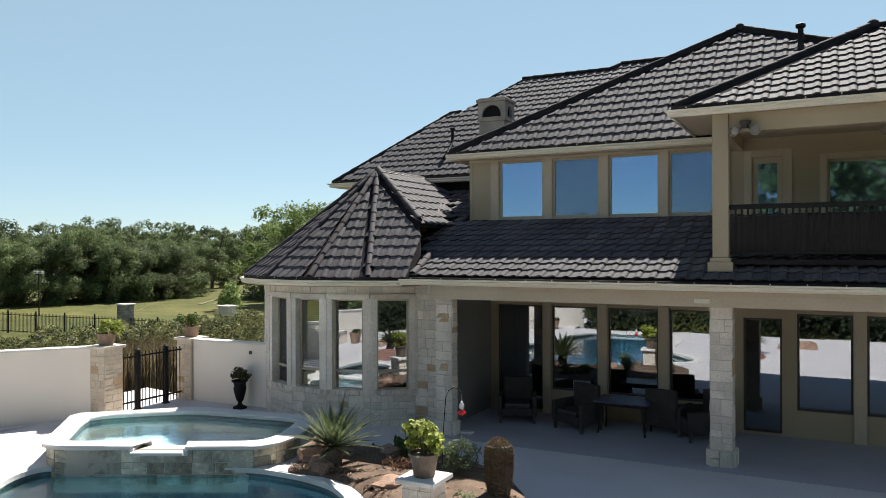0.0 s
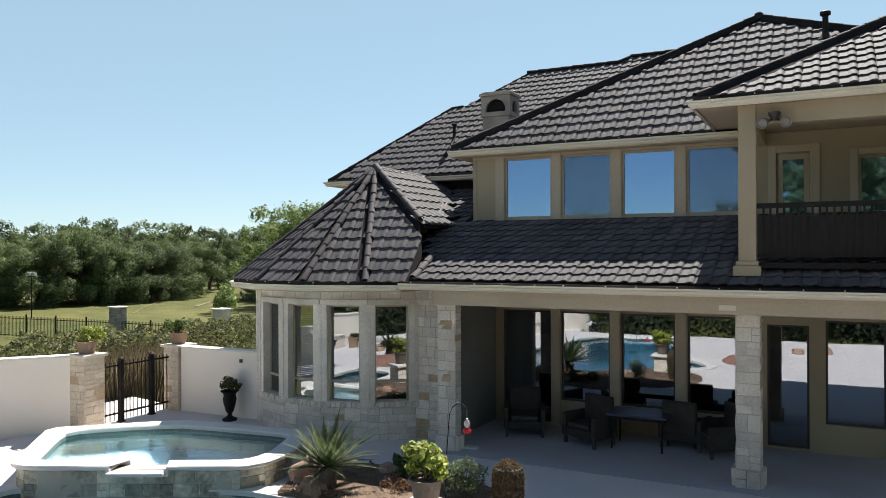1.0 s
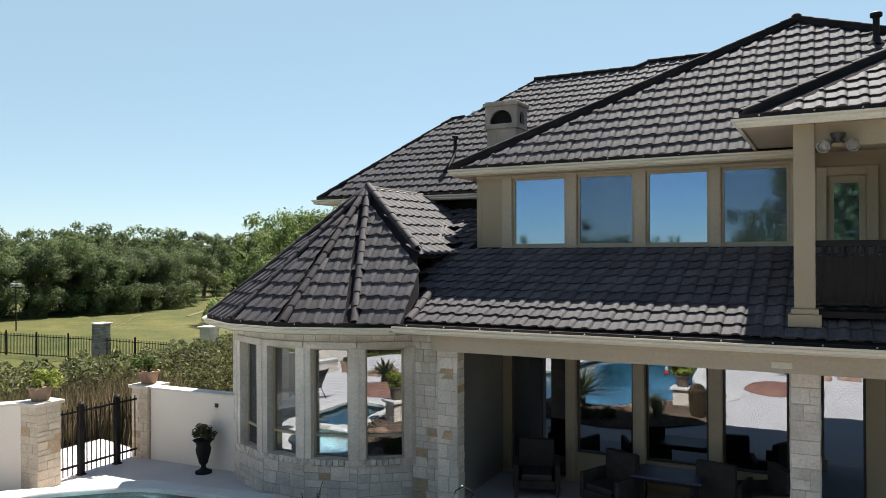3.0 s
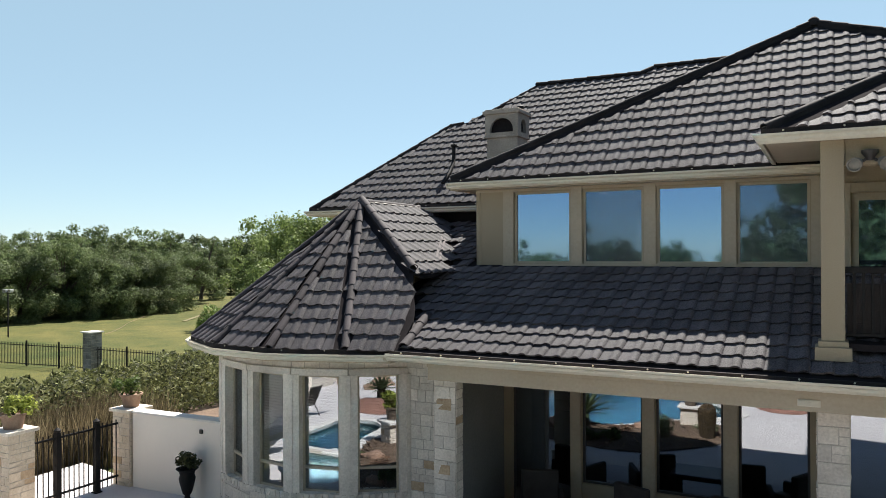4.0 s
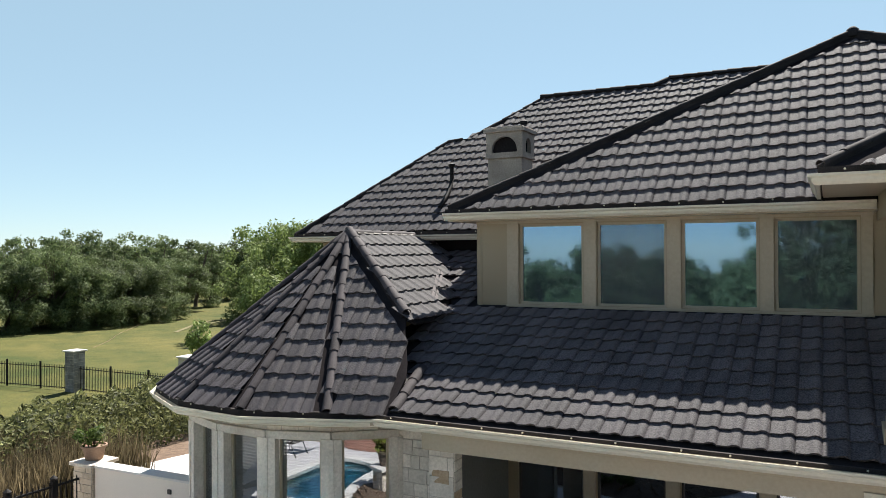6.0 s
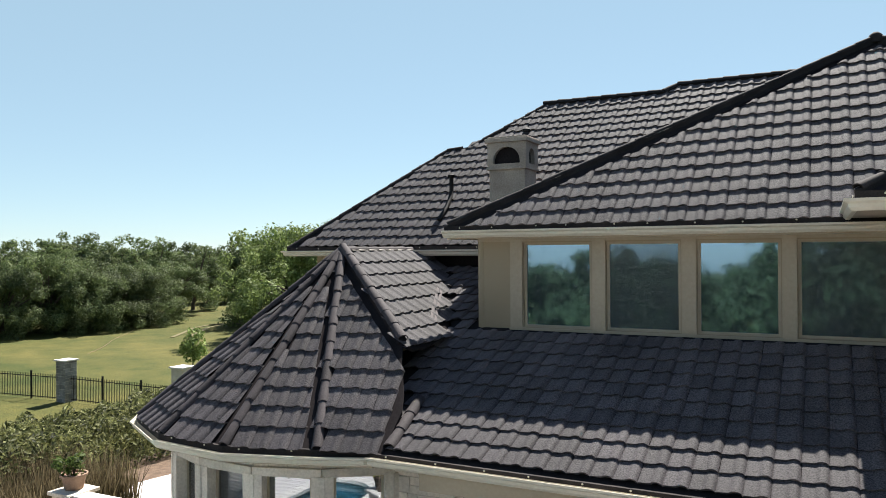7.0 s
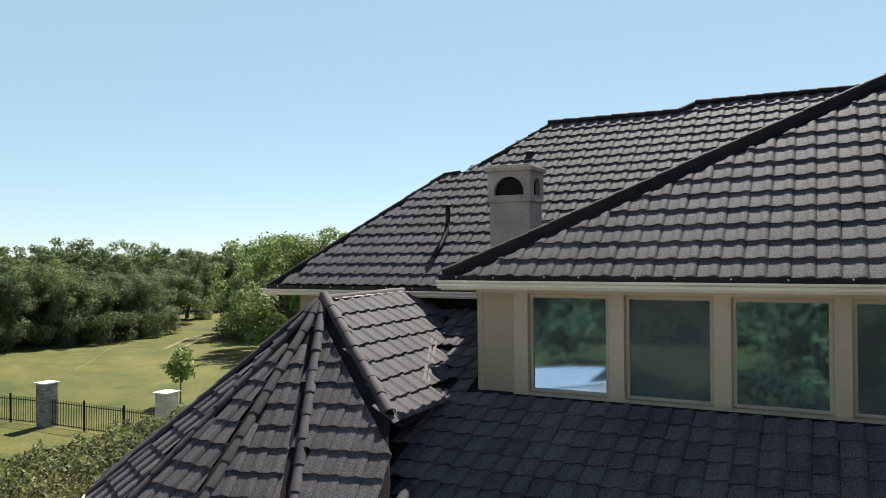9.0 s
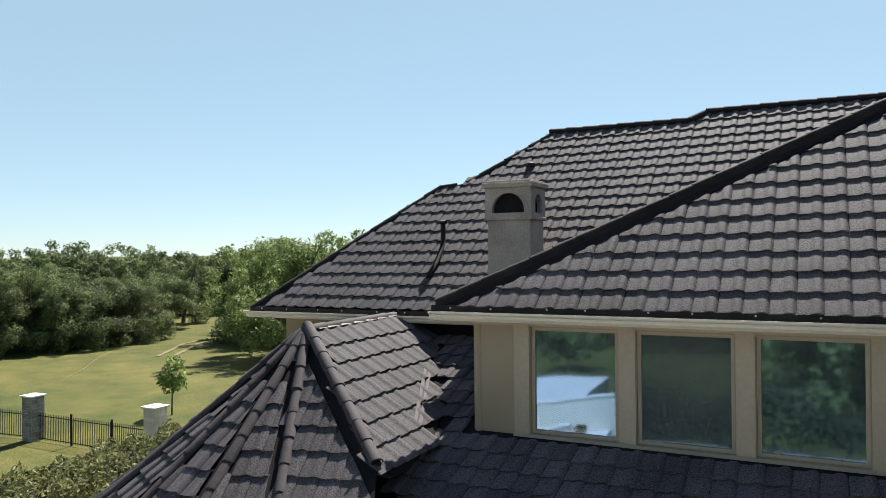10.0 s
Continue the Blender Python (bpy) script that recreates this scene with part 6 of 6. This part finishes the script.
def barrel_cactus(x, y, z, r0, h):
    ob = thing("column_cactus", "brown ribbed column cactus with a woolly top", "cactus", Matrix.Translation((x, y, z)))
    bm = bmesh.new()
    n, rows = 36, []
    for i in range(13):
        s = i / 12
        rad = r0 * (0.82 + 0.28 * math.sin(min(1, s * 1.15) * 2.2)) * (1 if s < 0.9 else math.sqrt(max(0.02, 1 - ((s - 0.9) / 0.1) ** 2)) * 0.95 + 0.03)
        rows.append([bm.verts.new((rad * (1 + 0.09 * (k % 2)) * math.cos(2 * math.pi * k / n), rad * (1 + 0.09 * (k % 2)) * math.sin(2 * math.pi * k / n), h * s)) for k in range(n)])
    for a, b in zip(rows, rows[1:]):
        for k in range(n):
            bm.faces.new((a[k], a[(k + 1) % n], b[(k + 1) % n], b[k]))
    bm.faces.new(rows[-1])
    part("stem", bm, varied("cactus_skin", (0.03, 0.023, 0.016), (0.085, 0.065, 0.042), 6, 40, 0.9, 0.4), ob)

    def place(q):
        a, s = q.uniform(0, 6.283), q.random() ** 0.6
        rad = r0 * 1.08 * (0.82 + 0.28 * math.sin(min(1, s * 1.15) * 2.2)) * (1 if s < 0.86 else math.sqrt(q.random()))
        s = s if s < 0.86 else 0.88 + 0.16 * (1 - (rad / (r0 * 1.1)) ** 2)
        return (rad * math.cos(a), rad * math.sin(a), h * s), (math.cos(a), math.sin(a), 0.6)

    v, f = leaf_cloud(2200, place, 0.042, 61, 0.3, 0.16)
    c = new("wool", cloud_mesh("wool", v, f, leafy("cactus_spines", (0.035, 0.022, 0.014), (0.24, 0.165, 0.085))))
    c.parent = ob


barrel_cactus(2.83, -6.72, 0.1, 0.20, 0.90)


def shrub(x, y, z, blobs, n, leaf, mat, seed, label, shape=0.5):
    ob = thing("shrub", label, "shrub", Matrix.Translation((x, y, z)))
    v, f = leaf_cloud(n, blob_place(blobs), leaf, seed, 0.3, shape)
    c = new("foliage", cloud_mesh("foliage", v, f, mat))
    c.parent = ob
    bm = bmesh.new()
    for b in blobs[:6]:
        tube([(0, 0, -0.05), (b[0], b[1], b[2])], 0.012, 5, bm, 0.004)
    part("stem", bm, BARK, ob)


SAGE = leafy("sage_leaves", (0.07, 0.10, 0.045), (0.24, 0.29, 0.15))
rr = random.Random(14)
shrub(1.75, -6.1, 0.1, [(rr.gauss(0, 0.16), rr.gauss(0, 0.16), rr.uniform(0.15, 0.6), 0.16) for _ in range(10)], 900, 0.05, SAGE, 63, "upright grey-green sage shrub", 0.2)
shrub(0.45, -5.45, 0.1, [(rr.gauss(0, 0.14), rr.gauss(0, 0.14), rr.uniform(0.1, 0.32), 0.13) for _ in range(8)], 420, 0.045, SHRUB, 64, "low dark green shrub in the bed")
shrub(0.05, -5.15, 0.1, [(rr.gauss(0, 0.09), rr.gauss(0, 0.09), rr.uniform(0.1, 0.28), 0.10) for _ in range(6)], 220, 0.045, SHRUB, 65, "small green shrub in the bed")
shrub(0.55, -6.35, 0.1, [(rr.gauss(0, 0.16), rr.gauss(0, 0.16), rr.uniform(0.06, 0.18), 0.12) for _ in range(7)], 420, 0.04, leafy("rusty_leaves", (0.10, 0.05, 0.03), (0.30, 0.17, 0.10)), 66, "low rusty-brown ground cover plant", 0.25)
shrub(2.6, -7.6, 0.1, [(rr.gauss(0, 0.2), rr.gauss(0, 0.2), rr.uniform(0.05, 0.15), 0.12) for _ in range(6)], 260, 0.04, SAGE, 67, "low creeping plant at the bed's edge", 0.3)

# feeder hanging from a shepherd's hook in the bed
hook = thing("feeder_hook", "thin black iron shepherd's hook stuck in the planting bed", "hook")
part("rod", tube([(1.63, -6.45, 0.0), (1.65, -6.45, 0.85), (1.69, -6.45, 1.34), (1.71, -6.45, 1.56), (1.77, -6.45, 1.69), (1.86, -6.45, 1.75), (1.96, -6.45, 1.74), (2.015, -6.45, 1.69), (2.02, -6.45, 1.66)], 0.008, 8), IRON, hook, "", None, 40)
part("tip", lathe([(0.0, -0.014), (0.012, -0.006), (0.012, 0.006), (0.0, 0.014)], 8, None, (1.86, -6.45, 1.765)), GUTTER, hook, "pale ball on the hook's crown", None, 40)
feeder = thing("hummingbird_feeder", "clear glass hummingbird feeder with a red dish hanging from the hook", "bird feeder", Matrix.Translation((2.02, -6.45, 1.28)))
part("bottle", lathe([(0.020, 0.10), (0.045, 0.13), (0.052, 0.17), (0.035, 0.21), (0.016, 0.225), (0.022, 0.245), (0.0, 0.255)], 16), varied("clear_bottle", (0.4, 0.38, 0.38), (0.6, 0.58, 0.58), 5, 20, 0.15, 0.0), feeder, "clear bottle", None, 40)
part("dish", lathe([(0.0, 0.0), (0.035, 0.006), (0.066, 0.03), (0.070, 0.055), (0.052, 0.08), (0.026, 0.105), (0.0, 0.11)], 18), REDGLASS, feeder, "red dish", None, 40)
for k in range(5):
    part("chain_link", tube([(0.007 * math.cos(a) * (k % 2), 0.007 * math.cos(a) * (1 - k % 2), 0.268 + 0.028 * k + 0.017 * math.sin(a)) for a in (2 * math.pi * i / 8 for i in range(9))], 0.0025, 5), STEEL, feeder)
paver = thing("paver", "single pale concrete paver on the patio beside the pier", "paver")
part("block", boxes(((0.26, -2.94, 0.006), (0.54, -2.76, 0.05)), bevel=0.008), COPING, paver)


# ---------- patio furniture ----------
def club_chair(x, y, turn, label="deep dark wicker club chair in the shade of the patio"):
    ob = thing("club_chair", label, "chair", Matrix.Translation((x, y, 0)) @ Matrix.Rotation(radians(turn), 4, "Z"), "patio chairs")
    part("seat", boxes(((-0.36, -0.36, 0.18), (0.36, 0.36, 0.36)), bevel=0.03), WICKER, ob)
    cushion = part("cushion", boxes(((-0.30, -0.36, 0.36), (0.30, 0.26, 0.48)), bevel=0.04), BRONZE, ob, "dark seat cushion")
    part("piping", tube([(-0.29, -0.362, 0.42), (0.29, -0.362, 0.42)], 0.008, 6), WICKER, cushion)
    part("backrest", boxes(((-0.36, 0.26, 0.36), (0.36, 0.42, 1.02)), bevel=0.05), WICKER, ob)
    for s in (-1, 1):
        part("armrest", boxes(((s * 0.36, -0.36, 0.18), (s * 0.46, 0.40, 0.66)), bevel=0.03), WICKER, ob)
        for yy in (-0.3, 0.32):
            part("leg", boxes(((s * 0.40 - 0.03, yy - 0.03, 0), (s * 0.40 + 0.03, yy + 0.03, 0.2))), BRONZE, ob)
    return ob


club_chair(0.95, -1.15, 20)
club_chair(2.5, -1.35, -25)
club_chair(5.1, -1.0, -60)
club_chair(4.4, -0.7, 170)


def patio_table(x, y):
    ob = thing("patio_table", "dark iron patio table with a tiled top", "table", Matrix.Translation((x, y, 0)))
    part("tabletop", boxes(((-0.62, -0.42, 0.70), (0.62, 0.42, 0.745)), bevel=0.012), varied("dark_blue_tiles", (0.03, 0.03, 0.06), (0.07, 0.07, 0.13), 6, 30, 0.4, 0.1), ob, "dark blue tiled top")
    part("apron", boxes(((-0.56, -0.36, 0.63), (0.56, 0.36, 0.70))), IRON, ob)
    for sx in (-1, 1):
        for sy in (-1, 1):
            part("leg", tube([(sx * 0.52, sy * 0.33, 0), (sx * 0.50, sy * 0.31, 0.35), (sx * 0.54, sy * 0.34, 0.64)], 0.022, 8), IRON, ob)


patio_table(3.55, -1.15)


# ---------- fence on the lawn ----------
def fence_run(p, q, label):
    ob = thing("iron_fence", label, "fence")
    a, b = Vector((*p, 0)), Vector((*q, 0))
    L = (b - a).length
    d = (b - a) / L
    n = max(1, round(L / 2.45))
    gh = lambda s: ground_height(*(a + d * s)[:2])
    for i in range(1, n):
        s = L * i / n
        pt = a + d * s
        part("post", boxes(((pt.x - 0.035, pt.y - 0.035, gh(s) - 0.1), (pt.x + 0.035, pt.y + 0.035, gh(s) + 1.45))), IRON, ob)
    for h in (0.14, 1.18):
        part("rail", tube([tuple(a + d * s) [:2] + (gh(s) + h,) for s in (L * i / n for i in range(n + 1))], 0.022, 4), IRON, ob)
    bm = bmesh.new()
    s = 0.06
    while s < L:
        pt = a + d * s
        z = gh(s)
        box(bm, (pt.x - 0.009, pt.y - 0.009, z + 0.06), (pt.x + 0.009, pt.y + 0.009, z + 1.32))
        s += 0.115
    tagged(part("picket_run", bm, IRON, ob), kind="stuff")


FENCE_STONES = stone_meshes(GREYSTONE)


def fence_pier(x, y, top, seed, kinds, label):
    g = ground_height(x, y)
    stone_pier(x - 0.36, y - 0.36, x + 0.36, y + 0.36, top, seed, label, 0.0, g - 0.1, True, 0.0, "fence_pier", kinds)


FENCE = [(-58.0, 9.5), (-29.6, 12.9), (-21.6, 12.9), (-12.5, 11.5)]
for p, q in zip(FENCE, FENCE[1:]):
    fence_run(p, q, "black iron picket fence across the lawn")
fence_pier(-29.6, 12.9, 0.90, 500, FENCE_STONES, "grey stone fence pier with a pale cap on the lawn")
fence_pier(-21.6, 12.9, 1.05, 520, STONES, "cream stone fence pier with a pale cap on the lawn")

# pole lamp in the field
lampost = thing("field_lamp", "tall thin pole with two white lamp heads in the field", "lamp post", Matrix.Translation((-49.3, 20.9, ground_height(-49.3, 20.9))))
part("pole", tube([(0, 0, -0.2), (0, 0, 3.5)], 0.05, 8), IRON, lampost)
for s in (-1, 1):
    head = part("lamp_head", boxes(((s * 0.12, -0.12, 3.38), (s * 0.5, 0.12, 3.62)), bevel=0.03), COPING, lampost, "white lamp head")
    part("lens", boxes(((s * 0.16, -0.13, 3.42), (s * 0.46, -0.121, 3.58))), STEEL, head)
part("crossbar", boxes(((-0.4, -0.03, 3.3), (0.4, 0.03, 3.38))), IRON, lampost)

# dirt track across the lawn
track = bmesh.new()
pts = [(-46.5, 36.5), (-49.0, 40.5), (-51.0, 43.6), (-51.5, 46.2), (-50.5, 48.6), (-46, 51), (-40, 52)]
for off in (-0.7, 0.7):
    prev = None
    for i, (x, y) in enumerate(pts):
        j = min(i + 1, len(pts) - 1)
        k = max(i - 1, 0)
        t = Vector((pts[j][0] - pts[k][0], pts[j][1] - pts[k][1])).normalized()
        nrm = Vector((-t.y, t.x))
        row = []
        for w in (-0.2, 0.2):
            q = Vector((x, y)) + nrm * (off + w)
            row.append(track.verts.new((q.x, q.y, ground_height(q.x, q.y) + 0.05)))
        if prev:
            track.faces.new((prev[0], prev[1], row[1], row[0]))
        prev = row
structure("dirt_track", track, varied("dry_earth", (0.105, 0.10, 0.042), (0.20, 0.165, 0.085), 0.8, 5, 0.95, 0.3), "two worn earth ruts across the lawn", "track")


# ---------- beyond the pool, met only in the window glass ----------
structure("apron", prism([(-9.31, -6.4), (-12.3, -10.1), (-14.3, -17.1), (-14.3, -20), (-9.31, -20), (-4.4, -20.01), (-4.7, -25.3), (-7.4, -26.5), (-7.9, -34), (-11, -33), (-14, -30), (-14.31, -20.02)][::-1], -2.6, -0.05), PATIO, "pale concrete apron beyond the pool terrace", "paving")
back_gate = thing("garden_gate", "black iron gate at the far end of the terrace", "gate")
bar_me = mesh_of("bar", boxes(((-0.016, -0.016, 0.0), (0.016, 0.016, 1.75))), IRON)
for k in range(24):
    ob = new("bar", bar_me)
    ob.parent = back_gate
    ob.matrix_basis = Matrix.Translation((-4.1 + 0.105 * k, -21.5 - 0.01 * k, -0.04))
for z in (0.12, 1.5):
    part("rail", tube([(-4.15, -21.5, z), (-1.62, -21.74, z)], 0.025, 4), IRON, back_gate)
potted(-7.6, -16.7, -0.03, 0.28, 0.42, TERRA, SHRUB, 72, 0.25, 0.3, 0.05, 200, "terracotta pot with a small plant by the terrace wall")
potted(-5.05, -18.95, -0.03, 0.26, 0.46, TERRA, SHRUB, 73, 0.22, 0.16, 0.05, 240, "tall terracotta pot beside the low planter wall")
sling = thing("sling_chair", "dark mesh sling chair on the pale terrace", "chair", Matrix.Translation((-5.25, -13.4, -0.02)) @ Matrix.Rotation(radians(-65), 4, "Z"))
part("seat", slab([(-0.27, -0.28, 0.42), (0.27, -0.28, 0.42), (0.27, 0.24, 0.36), (-0.27, 0.24, 0.36)], 0.02), WICKER, sling)
part("backrest", slab([(-0.27, 0.24, 0.37), (0.27, 0.24, 0.37), (0.27, 0.52, 1.0), (-0.27, 0.52, 1.0)], 0.02), WICKER, sling)
for k in (-0.29, 0.29):
    part("arm", tube([(k, -0.3, 0.0), (k, -0.32, 0.62), (k, 0.36, 0.62)], 0.018, 8), IRON, sling)
    part("leg", tube([(k, 0.42, 0.0), (k, 0.22, 0.37), (k, 0.53, 1.02)], 0.018, 8), IRON, sling)
boulder(6.8, -16.0, 0.05, 0.45, 0.32, 0.28, 5, ROCK, "broad reddish boulder beyond the red bed")
boulder(6.0, -15.6, 0.0, 0.3, 0.26, 0.2, 6, ROCK, "reddish boulder beside the pool deck")


# reddish planting bed on the far side of the pool
bm = bmesh.new()
rim = [[bm.verts.new((4.5 + 1.0 * k * math.cos(a), -12.5 + 1.25 * k * math.sin(a), h)) for a in (2 * math.pi * i / 24 for i in range(24))] for k, h in ((1.0, 0.01), (0.8, 0.16), (0.3, 0.26))]
for p, q in zip(rim, rim[1:]):
    for i in range(24):
        bm.faces.new((p[i], p[(i + 1) % 24], q[(i + 1) % 24], q[i]))
bm.faces.new(rim[-1])
structure("far_bed", bm, varied("reddish_gravel", (0.16, 0.075, 0.055), (0.30, 0.16, 0.12), 4, 40, 0.95, 0.6, dist=0.02), "reddish gravel bed beyond the pool", "bed", 60)
sago(5.0, -13.2, 0.12, 0.7, 13)

hose = thing("garden_hose", "thin pale hose lying across the lawn", "hose")
part("line", tube([(-44 - 12 * k / 8, 25.2 + 14.3 * k / 8 + 0.25 * math.sin(k), ground_height(-44 - 12 * k / 8, 25.2 + 14.3 * k / 8) + 0.04) for k in range(9)], 0.012, 6), TERRA, hose)
structure("gate_pad", prism([(-9.32, -5.3), (-9.32, -2.2), (-10.9, -1.9), (-10.9, -5.9)], -1.0, -0.04), PATIO, "pale concrete pad beyond the iron gate", "paving")
